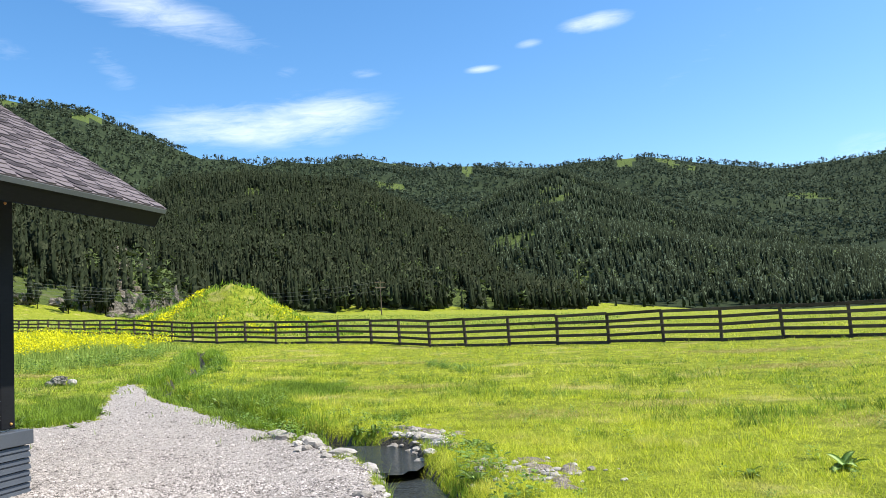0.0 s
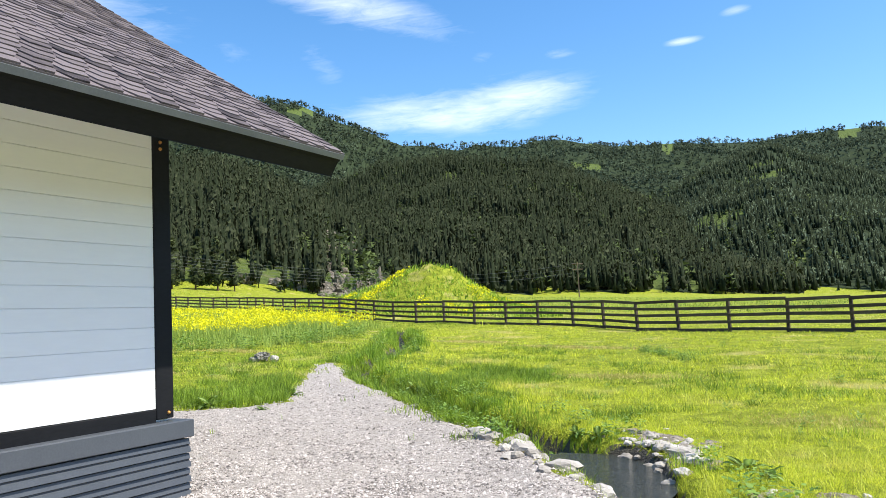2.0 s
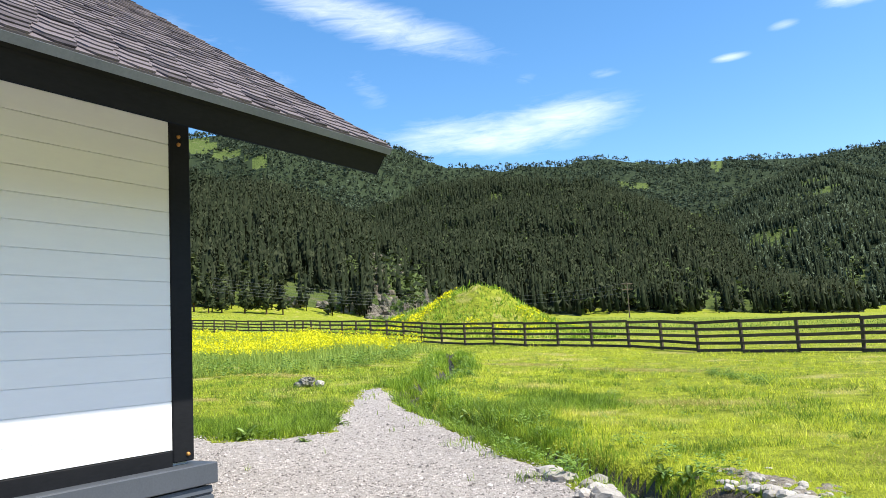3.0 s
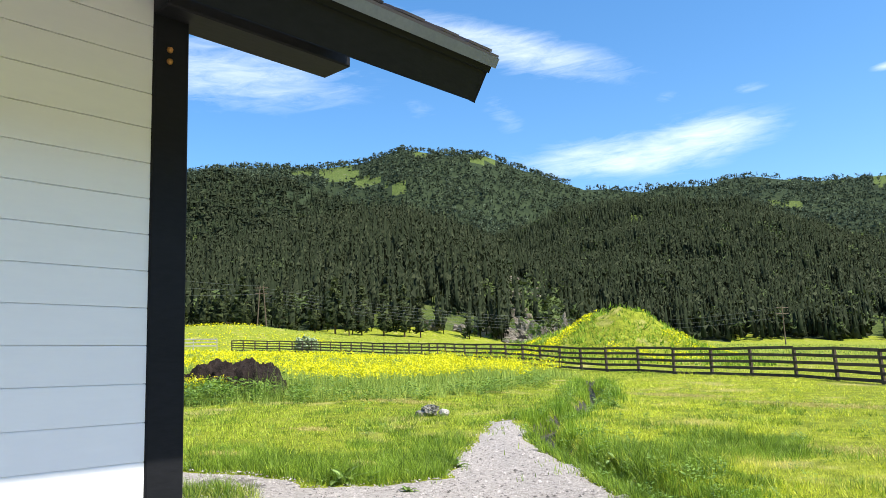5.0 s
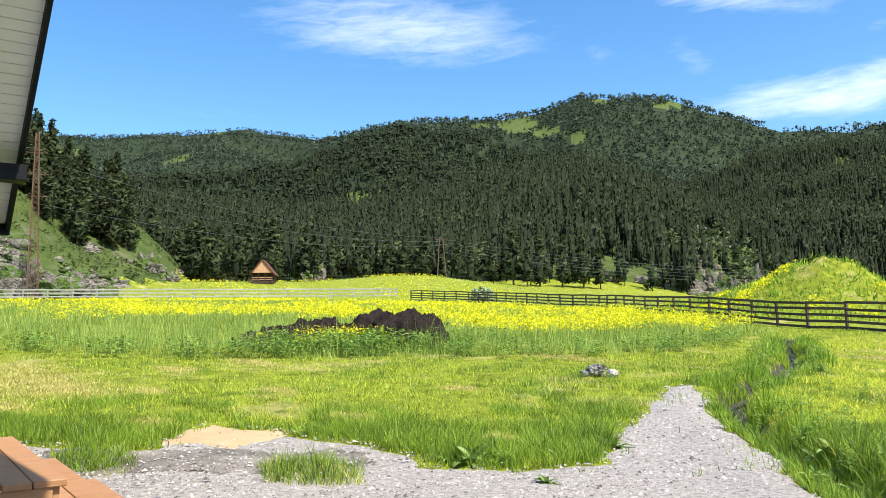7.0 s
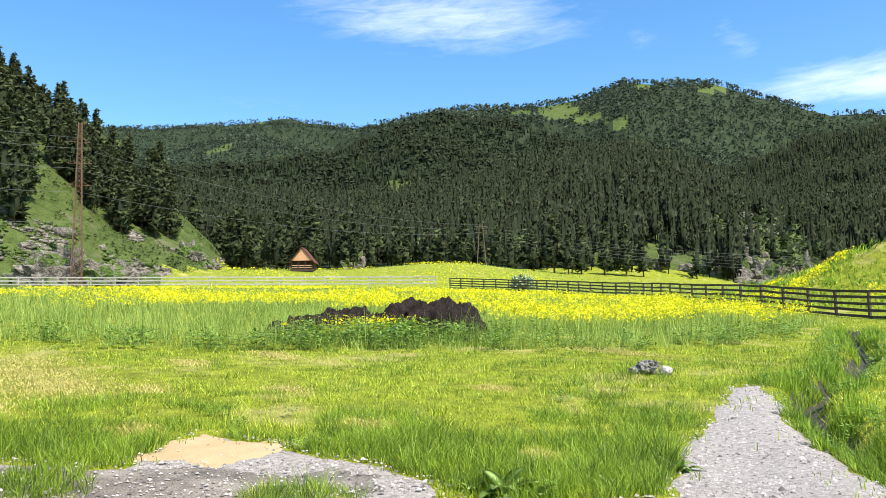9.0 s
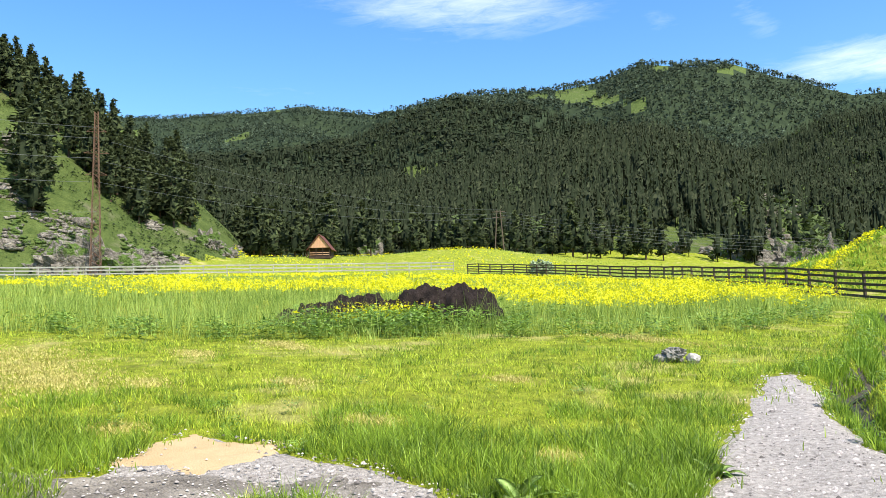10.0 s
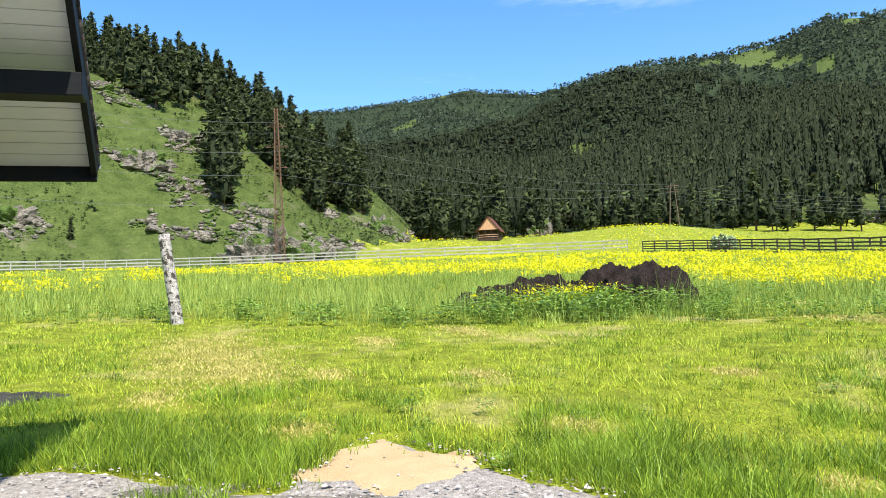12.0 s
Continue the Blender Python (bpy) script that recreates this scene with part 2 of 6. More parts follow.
def valley(x, y):
    z = np.interp(-x, [-400, -60, -10, 0, 6, 10, 15, 26, 53, 93, 127, 158, 250, 400, 900], [-6, -1.6, -0.1, 0.08, 0.21, 0.33, 0.6, 1.12, 2.8, 5.4, 6.7, 12.0, 17, 22, 30])
    z = z + 0.01 * np.clip(y - 15, 0, 60) + 0.012 * np.clip(y - 75, 0, 600) * np.clip(1 - (x + 20) / 80, 0, 1)
    z = z + 0.10 * (fbm(x * 0.35, y * 0.35, 3, 5) - 0.45) * np.clip((np.hypot(x + 4, y - 4) - 8) / 8, 0, 1)
    # the grassed mound behind the fence
    d = np.hypot((x + 32.4) / 5.1, (y - 57.6) / 5.1)
    z = z + 3.6 * np.exp(-(d ** 1.75)) * (0.80 + 0.45 * fbm(x * 0.7, y * 0.7, 4, 9))
    z = z + 1.7 * np.exp(-(((x + 39.5) / 6.5) ** 2 + ((y - 60.0) / 4.5) ** 2))
    # low green banks in front of the woods
    z = z + 2.2 * np.exp(-(((x + 148) / 34.0) ** 2 + ((y - 105) / 18.0) ** 2))
    # the stream's bed
    s = seg_dist(x, y, STREAM)
    z = z - 0.32 * np.exp(-((s / 0.27) ** 4)) + 0.05 * np.exp(-(((s - 0.75) / 0.35) ** 2))
    p = inside(x, y, POOL)
    return z - 0.20 * np.clip((p + 0.06) / 0.22, 0, 1)


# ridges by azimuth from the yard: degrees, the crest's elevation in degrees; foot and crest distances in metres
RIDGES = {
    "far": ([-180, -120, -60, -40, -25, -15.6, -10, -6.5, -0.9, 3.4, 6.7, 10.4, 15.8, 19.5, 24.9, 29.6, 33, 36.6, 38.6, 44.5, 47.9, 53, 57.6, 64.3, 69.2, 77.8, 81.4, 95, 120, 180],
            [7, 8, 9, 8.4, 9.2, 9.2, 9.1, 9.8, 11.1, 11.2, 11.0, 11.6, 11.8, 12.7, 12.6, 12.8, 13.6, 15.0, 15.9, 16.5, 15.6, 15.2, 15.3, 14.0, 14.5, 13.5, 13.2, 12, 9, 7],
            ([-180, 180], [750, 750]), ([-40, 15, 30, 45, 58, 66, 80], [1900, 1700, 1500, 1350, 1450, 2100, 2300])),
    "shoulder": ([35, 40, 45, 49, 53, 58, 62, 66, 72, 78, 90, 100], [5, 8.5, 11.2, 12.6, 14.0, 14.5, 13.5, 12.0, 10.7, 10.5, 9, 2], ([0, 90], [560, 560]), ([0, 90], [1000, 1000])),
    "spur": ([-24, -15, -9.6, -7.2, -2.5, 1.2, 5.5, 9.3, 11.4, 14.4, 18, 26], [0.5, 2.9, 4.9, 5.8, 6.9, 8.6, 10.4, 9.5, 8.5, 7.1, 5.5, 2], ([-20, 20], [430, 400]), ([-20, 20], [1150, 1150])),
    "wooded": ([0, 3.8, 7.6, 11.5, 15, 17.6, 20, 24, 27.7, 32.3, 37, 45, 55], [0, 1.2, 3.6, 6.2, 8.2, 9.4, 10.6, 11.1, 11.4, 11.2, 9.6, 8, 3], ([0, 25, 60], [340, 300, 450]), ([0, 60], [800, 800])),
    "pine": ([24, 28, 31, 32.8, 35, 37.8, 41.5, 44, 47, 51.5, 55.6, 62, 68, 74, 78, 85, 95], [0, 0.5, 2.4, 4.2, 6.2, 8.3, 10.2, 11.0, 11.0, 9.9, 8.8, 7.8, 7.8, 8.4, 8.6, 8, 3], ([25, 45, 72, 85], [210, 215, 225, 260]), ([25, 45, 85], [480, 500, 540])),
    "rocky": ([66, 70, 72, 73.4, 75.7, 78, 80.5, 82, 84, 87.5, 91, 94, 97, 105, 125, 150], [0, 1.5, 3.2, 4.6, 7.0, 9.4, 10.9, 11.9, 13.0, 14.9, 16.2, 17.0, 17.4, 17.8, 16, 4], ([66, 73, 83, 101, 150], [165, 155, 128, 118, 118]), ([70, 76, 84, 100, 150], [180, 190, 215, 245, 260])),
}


# for each ridge: where its noise passes the limit there is open grass; the noise's scale
GLADES = [(0.66, 1 / 130), (0.70, 1 / 90), (0.72, 1 / 90), (0.72, 1 / 90), (0.80, 1 / 90), (-1.0, 1.0)]


# open grass high on the hills and at their foot: azimuth, elevation, half sizes, in degrees
CLEARINGS = [(49.3, 14.6, 1.5, 0.55), (47.3, 14.0, 1.2, 0.40), (45.2, 13.5, 0.9, 0.40), (52.0, 14.6, 0.8, 0.22), (49.6, 13.4, 0.6, 0.35), (38.6, 15.2, 1.15, 0.32), (31.4, 13.2, 1.3, 0.42), (0.6, 10.7, 0.7, 0.42), (12.1, 11.3, 0.4, 0.5), (43.2, 16.0, 0.6, 0.25),
             (15.4, 3.3, 0.4, 0.45), (10.8, 1.5, 0.45, 0.5), (13.2, 1.6, 0.6, 0.35), (4.2, 2.4, 0.7, 0.5), (46.2, 4.2, 0.9, 0.7), (43.0, 4.3, 1.1, 0.8), (40.8, 3.4, 1.2, 0.8), (38.4, 3.6, 0.9, 0.8), (71.0, 14.3, 0.3, 0.4)]


def cleared(x, y, z):
    """How deep a place lies within a clearing: over 1 in the middle, 0 at the edge."""
    r = np.hypot(x - CENTRE[0], y - CENTRE[1])
    az, el = np.degrees(np.arctan2(-(x - CENTRE[0]), y - CENTRE[1])), np.degrees(np.arctan2(z - 1.6, r))
    best = np.full(np.shape(x), -9.0)
    for a, e, w, h in CLEARINGS:
        best = np.maximum(best, 1 - ((az - a) / w) ** 2 - ((el - e) / h) ** 2)
    return best + 0.8 * (fbm(az * 1.5, el * 3.0, 3, 99) - 0.47)


def terrain(x, y, which=False):
    r = np.hypot(x - CENTRE[0], y - CENTRE[1])
    az = np.degrees(np.arctan2(-(x - CENTRE[0]), y - CENTRE[1]))
    best = valley(x, y)
    layer = np.zeros(np.shape(x), int)
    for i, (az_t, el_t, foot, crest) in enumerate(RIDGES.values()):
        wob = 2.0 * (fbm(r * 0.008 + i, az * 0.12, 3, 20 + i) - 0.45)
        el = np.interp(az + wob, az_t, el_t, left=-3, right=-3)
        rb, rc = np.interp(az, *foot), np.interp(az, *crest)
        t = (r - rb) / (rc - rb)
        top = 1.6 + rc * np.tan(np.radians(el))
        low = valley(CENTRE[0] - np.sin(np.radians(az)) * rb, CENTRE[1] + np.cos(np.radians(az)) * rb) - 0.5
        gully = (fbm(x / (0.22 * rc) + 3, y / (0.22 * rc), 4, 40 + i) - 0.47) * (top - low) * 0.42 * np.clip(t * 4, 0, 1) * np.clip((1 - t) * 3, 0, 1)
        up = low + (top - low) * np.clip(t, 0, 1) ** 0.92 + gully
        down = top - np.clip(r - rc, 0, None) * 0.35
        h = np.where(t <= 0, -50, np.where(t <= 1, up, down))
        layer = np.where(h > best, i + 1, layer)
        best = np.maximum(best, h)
    return (best, layer) if which else best


def height(x, y):
    return float(terrain(np.array([x]), np.array([y]))[0])


def mesh_from(name, verts, faces, material, smooth=False):
    """A mesh from arrays: verts (n, 3), faces (m, k)."""
    me = bpy.data.meshes.new(name)
    verts, faces = np.asarray(verts, np.float32), np.asarray(faces, np.int32)
    m, k = faces.shape
    me.vertices.add(len(verts))
    me.vertices.foreach_set("co", verts.ravel())
    me.loops.add(m * k)
    me.loops.foreach_set("vertex_index", faces.ravel())
    me.polygons.add(m)
    me.polygons.foreach_set("loop_start", np.arange(0, m * k, k, dtype=np.int32))
    if smooth:
        me.polygons.foreach_set("use_smooth", np.ones(m, bool))
    me.materials.append(material)
    me.update(calc_edges=True)
    me.validate()
    return me


def grid_faces(rows, cols, wrap=False):
    i, j = np.meshgrid(np.arange(rows - 1), np.arange(cols if wrap else cols - 1), indexing="ij")
    a = i * cols + j
    b = i * cols + (j + 1) % cols
    return np.stack([a, b, b + cols, a + cols], -1).reshape(-1, 4)


def make_ground():
    az = np.radians(np.concatenate([np.linspace(-22, 112, 500, endpoint=False), np.linspace(112, 338, 90, endpoint=False)]))
    r, rings = 0.1, []
    while r < 4600:
        rings.append(r)
        r += max(0.13, 0.024 * r) if r < 40 else 0.036 * r
    R, A = np.meshgrid(rings, az, indexing="ij")
    x, y = CENTRE[0] - np.sin(A) * R, CENTRE[1] + np.cos(A) * R
    z = terrain(x, y)
    me = mesh_from("ground", np.stack([x, y, z], -1).reshape(-1, 3), grid_faces(len(rings), len(az), True)[:, ::-1], M_GROUND, True)
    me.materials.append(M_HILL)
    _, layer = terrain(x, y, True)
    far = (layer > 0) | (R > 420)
    me.materials.append(M_GLADE)
    glade = np.zeros(x.shape, bool)
    for i, (limit, size) in enumerate(GLADES):
        glade |= (layer == i + 1) & (fbm(x * size, y * size, 4, 70 + i) > limit)
    glade |= (layer == 5) & (R < 330) & (np.degrees(A) < 37.5)
    glade |= (layer > 0) & (cleared(x, y, z) > 0)
    for _ in range(3):
        glade[:-1] = glade[:-1] | (glade[1:] & (R[1:] < 150) & (R[:-1] > 90))
    far = np.where(glade, 2, far)
    me.materials.append(M_BED)
    far = np.where((R < 40) & ((seg_dist(x, y, STREAM) < 0.24) | (inside(x, y, POOL) > -0.03)), 3, far)
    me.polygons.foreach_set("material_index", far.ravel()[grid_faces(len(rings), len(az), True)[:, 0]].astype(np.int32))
    tagged(new("ground", me), "green meadow ground rising into wooded hills", "ground", kind="structure")


make_ground()


def make_yard():
    n = 170
    x, y = np.meshgrid(np.linspace(-14.5, 1.2, n), np.linspace(-14.0, 18.6, int(n * 2.1)), indexing="ij")
    d = inside(x, y, YARD) + 0.35 * (fbm(x * 1.6, y * 1.6, 4, 3) - 0.47)
    z = valley(x, y) + np.clip(d * 0.3, -0.08, 0.012) + 0.02 * (fbm(x * 3, y * 3, 3, 8) - 0.5)
    faces = grid_faces(*x.shape)
    keep = (d.ravel()[faces] > -0.15).all(1)
    me = mesh_from("gravel_yard", np.stack([x, y, z], -1).reshape(-1, 3), faces[keep][:, ::-1], M_GRAVEL, True)
    tagged(new("gravel_yard", me), "pale crushed gravel yard narrowing to a path", "gravel", kind="structure")


make_yard()


# ---- building blocks ----
def part(name, bm, material, parent=None, label="", smooth=False):
    me = bpy.data.meshes.new(name)
    bm.to_mesh(me)
    bm.free()
    me.materials.append(material)
    if smooth:
        for p in me.polygons:
            p.use_smooth = True
    ob = new(name, me)
    ob.parent = parent
    return tagged(ob, label)


def box(x0, x1, y0, y1, z0, z1, bevel=0.0, bm=None, m=None):
    bm = bm or bmesh.new()
    vs = bmesh.ops.create_cube(bm, size=1)["verts"]
    for v in vs:
        v.co = ((x0 + x1) / 2 + v.co.x * (x1 - x0), (y0 + y1) / 2 + v.co.y * (y1 - y0), (z0 + z1) / 2 + v.co.z * (z1 - z0))
        if m:
            v.co = m @ v.co
    if bevel:
        bmesh.ops.bevel(bm, geom=list({e for v in vs for e in v.link_edges}), offset=bevel, segments=1, affect="EDGES", profile=0.5)
    return bm


def empty(name, x=0, y=0, z=0):
    ob = new(name)
    ob.location = (x, y, z)
    return ob


def shared(name, me, parent, m, label=""):
    """One more object on a mesh that alike pieces share."""
    ob = new(name, me)
    ob.parent = parent
    ob.matrix_basis = m
    return tagged(ob, label)


# ---- house ----
SLOPE = 0.667
EAVE_X, EAVE_Z, RAKE_Y, RIDGE_X, BACK_Y = -4.84, 2.955, 7.20, -9.40, -5.0
WALL_X, CORNER_Y, FAR_X = -5.95, 6.33, -12.81


def make_house():
    house = tagged(empty("house", -9.4, 0.6, 0.2), "white plank-sided house with dark trim and a shingled gable roof", "house")
    inv = Matrix.Translation(-house.location)

    def put(name, bm, material, label="", smooth=False):
        ob = part(name, bm, material, house, label, smooth)
        ob.matrix_basis = inv
        return ob

    # walls: cores with planks on the yard side
    core = put("wall", box(WALL_X - 0.16, WALL_X - 0.03, BACK_Y + 0.8, CORNER_Y - 0.17, 0.80, 3.30), M_SIDING, "white horizontal plank siding")
    pitch, z, k = 0.1585, 0.905, 0
    prof = [(0.0, 0.0005), (0.0, 0.1525), (-0.005, 0.1578), (-0.03, 0.1578), (-0.03, 0.0005)]
    while z < 3.2:
        for y0, y1 in ((BACK_Y + 0.8, 0.2), (0.204, CORNER_Y - 0.172)):
            bm = bmesh.new()
            ends = [[bm.verts.new((WALL_X + px, y, z + pz)) for px, pz in prof] for y in (y0, y1)]
            for i in range(5):
                bm.faces.new((ends[0][i], ends[0][(i + 1) % 5], ends[1][(i + 1) % 5], ends[1][i]))
            bm.faces.new(ends[0][::-1]); bm.faces.new(ends[1])
            bmesh.ops.recalc_face_normals(bm, faces=bm.faces)
            ob = part("plank", bm, M_SIDING, core)
        z += pitch
    gable = bmesh.new()
    outline = [(WALL_X - 0.03, 0.8), (FAR_X, 0.8), (FAR_X, 3.15), (RIDGE_X, 5.75), (WALL_X - 0.03, 3.45)]
    for y in (CORNER_Y - 0.15, CORNER_Y - 0.03):
        gable.verts.ensure_lookup_table()
        for px, pz in outline:
            gable.verts.new((px, y, pz))
    gable.verts.ensure_lookup_table()
    v = list(gable.verts)
    gable.faces.new(v[:5]); gable.faces.new(v[5:][::-1])
    for i in range(5):
        gable.faces.new((v[i], v[(i + 1) % 5], v[5 + (i + 1) % 5], v[5 + i]))
    bmesh.ops.recalc_face_normals(gable, faces=gable.faces)
    put("gable_wall", gable, M_SIDING)
    put("back_wall", box(FAR_X, WALL_X - 0.16, BACK_Y + 0.65, BACK_Y + 0.8, 0.8, 3.3), M_SIDING)
    put("far_wall", box(FAR_X - 0.13, FAR_X, BACK_Y + 0.8, CORNER_Y - 0.15, 0.8, 3.3), M_SIDING)
    # trim
    put("corner_post", box(WALL_X - 0.15, WALL_X + 0.012, CORNER_Y - 0.17, CORNER_Y, 0.82, 3.19, 0.006), M_DARK, "dark painted square corner post")
    put("far_post", box(FAR_X - 0.15, FAR_X + 0.012, CORNER_Y - 0.17, CORNER_Y, 0.82, 3.19, 0.006), M_DARK)
    put("sill_board", box(WALL_X - 0.03, WALL_X + 0.01, BACK_Y + 0.8, CORNER_Y - 0.174, 0.79, 0.90, 0.004), M_DARK)
    for z in (0.865, 3.03, 2.975):
        bm = bmesh.new()
        bmesh.ops.create_cone(bm, cap_ends=True, segments=12, radius1=0.016, radius2=0.010, depth=0.016, matrix=pose(WALL_X + 0.018, CORNER_Y - 0.085 + (0.03 if z < 1 else -0.012), z, 0, 90, 0))
        put("screw", bm, M_SCREW, "rusty orange screw head", True)
    # plinth
    cap = box(WALL_X - 0.35, -5.80, BACK_Y, CORNER_Y + 0.08, 0.665, 0.80, 0.006)
    put("plinth_cap", cap, M_PLINTH, "slate grey projecting plinth board")
    plinth = put("plinth", box(WALL_X - 0.3, -5.865, BACK_Y, CORNER_Y + 0.03, 0.05, 0.66), M_PLINTH, "slate grey grooved plinth")
    step = 0.114
    for i in range(5):
        z1 = 0.652 - i * step
        prof = [(-5.865, z1), (-5.832, z1), (-5.822, z1 - 0.042), (-5.836, z1 - 0.05), (-5.836, z1 - 0.058), (-5.818, z1 - 0.064), (-5.810, z1 - 0.104), (-5.865, z1 - 0.108)]
        bm = bmesh.new()
        ends = [[bm.verts.new((px, y, pz)) for px, pz in prof] for y in (BACK_Y, CORNER_Y + 0.05)]
        n = len(prof)
        for k in range(n):
            bm.faces.new((ends[0][k], ends[0][(k + 1) % n], ends[1][(k + 1) % n], ends[1][k]))
        bm.faces.new(ends[0][::-1]); bm.faces.new(ends[1])
        bmesh.ops.recalc_face_normals(bm, faces=bm.faces)
        part("slat", bm, M_PLINTH, plinth)
    # the gable's plinth
    put("plinth_front", box(FAR_X - 0.1, WALL_X - 0.305, CORNER_Y - 0.12, CORNER_Y + 0.03, 0.05, 0.79), M_PLINTH)
    # plate beams under the overhang
    for x0 in (WALL_X - 0.09, FAR_X - 0.13):
        put("plate_beam", box(x0, x0 + 0.22, CORNER_Y - 0.17, 7.22, 3.185, 3.35, 0.008), M_DARK, "dark plate beam end under the overhang")
    put("ridge_beam", box(RIDGE_X - 0.1, RIDGE_X + 0.1, CORNER_Y - 0.6, 7.10, 5.55, 5.78, 0.008), M_DARK)
    # roof: two slabs
    cs = 1 / math.hypot(1, SLOPE)
    sn = SLOPE * cs
    length = (EAVE_X - RIDGE_X) / cs
    roofs = []
    for side in (1, -1):
        # local: x up the slope, y along the eave, z out of the roof
        ex = EAVE_X if side > 0 else 2 * RIDGE_X - EAVE_X
        rot = Matrix(((-side * cs, 0, side * sn, ex), (0, 1, 0, 0), (sn, 0, cs, EAVE_Z), (0, 0, 0, 1)))
        slab = box(0.02, length, BACK_Y, RAKE_Y - 0.05, -0.09, -0.025, m=rot)
        bmesh.ops.recalc_face_normals(slab, faces=slab.faces)
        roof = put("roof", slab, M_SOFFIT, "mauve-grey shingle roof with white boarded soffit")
        fas = box(-0.012, 0.02, BACK_Y, RAKE_Y, -0.235, -0.03, 0.004, m=rot)
        bmesh.ops.recalc_face_normals(fas, faces=fas.faces)
        put("fascia", fas, M_DARK, "black fascia board")
        up = box(-0.022, -0.012, BACK_Y, RAKE_Y + 0.004, -0.09, -0.028, 0.002, m=rot)
        bmesh.ops.recalc_face_normals(up, faces=up.faces)
        put("fascia_strip", up, M_DARK)
        starter = box(-0.034, 0.12, BACK_Y, RAKE_Y + 0.012, -0.0155, -0.004, m=rot)
        bmesh.ops.recalc_face_normals(starter, faces=starter.faces)
        put("starter_course", starter, M_SHINGLE)
        rake = box(0.02, length, RAKE_Y - 0.045, RAKE_Y, -0.2, -0.027, 0.004, m=rot)
        bmesh.ops.recalc_face_normals(rake, faces=rake.faces)
        put("rake_board", rake, M_DARK, "black rake board")
        drip = box(-0.035, 0.10, BACK_Y, RAKE_Y + 0.015, -0.024, -0.016, m=rot)
        box(-0.041, -0.034, BACK_Y, RAKE_Y + 0.015, -0.062, -0.016, m=rot, bm=drip)
        bmesh.ops.recalc_face_normals(drip, faces=drip.faces)
        put("drip_edge", drip, M_METAL, "grey metal drip edge")
        # soffit boards along the eave, seen from below
        x = 0.05
        bm = bmesh.new()
        while x < length - 0.1:
            box(x, x + 0.118, CORNER_Y - 0.16, RAKE_Y - 0.047, -0.104, -0.0905, bm=bm, m=rot)
            if x < 1.05:
                box(x, x + 0.118, BACK_Y + 0.1, CORNER_Y - 0.164, -0.104, -0.0905, bm=bm, m=rot)
            x += 0.125
        bmesh.ops.recalc_face_normals(bm, faces=bm.faces)
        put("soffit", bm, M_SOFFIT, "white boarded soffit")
        roofs.append((roof, rot))
    return house, roofs, length


M_SCREW = mat("rusty_screw", (0.45, 0.20, 0.05), (0.65, 0.34, 0.10), 40, 200, 0.5, 0.1, 0.001, metal=0.4)
HOUSE, ROOFS, ROOF_LENGTH = make_house()


def make_steps():
    """Wooden entrance steps before the gable."""
    st = tagged(empty("entrance_steps", -9.2, 6.9, 0.3), "orange-brown wooden entrance steps with plank treads", "steps")
    inv = Matrix.Translation(-st.location)
    for k, (y0, y1, z) in enumerate(((6.36, 6.90, 0.905), (6.90, 7.18, 0.725), (7.18, 7.46, 0.545))):
        n = 4 if k == 0 else 2
        w = (y1 - y0) / n
        for i in range(n):
            part("tread_board", box(-10.4, -8.25, y0 + i * w + 0.003, y0 + (i + 1) * w - 0.003 + (0.02 if i == n - 1 else 0), z - 0.035, z, 0.004), M_DECK, st).matrix_basis = inv
        part("riser", box(-10.37, -8.28, y1 - 0.04, y1 - 0.012, 0.25, z - 0.037), M_DECK, st).matrix_basis = inv
        part("side_board", box(-8.285, -8.262, y0 + 0.005, y1 - 0.045, 0.25, z - 0.037), M_DECK, st).matrix_basis = inv


make_steps()


# ---- fences ----
FENCE_LINE = [(30.0, 27.0), (7.4, 32.2), (1.3, 34.3), (-6.9, 36.3), (-9.7, 37.3), (-14.5, 40.4), (-19.8, 42.2), (-26.7, 43.9), (-33.0, 46.8), (-42.2, 51.0), (-53.6, 57.5), (-68.0, 61.0), (-80.0, 63.5), (-94.0, 62.5)]
OLD_LINE = [(-95.5, 62.3), (-101.0, 54.0), (-113.0, 28.3), (-121.5, 11.4), (-125.5, 1.2), (-116.0, -16.0), (-108.0, -30.0)]


def along(line, step):
    pts, carry = [], 0.0
    for (ax, ay), (bx, by) in zip(line, line[1:]):
        n = math.hypot(bx - ax, by - ay)
        d = carry
        while d < n:
            pts.append((ax + (bx - ax) * d / n, ay + (by - ay) * d / n))
            d += step
        carry = d - n
    return pts


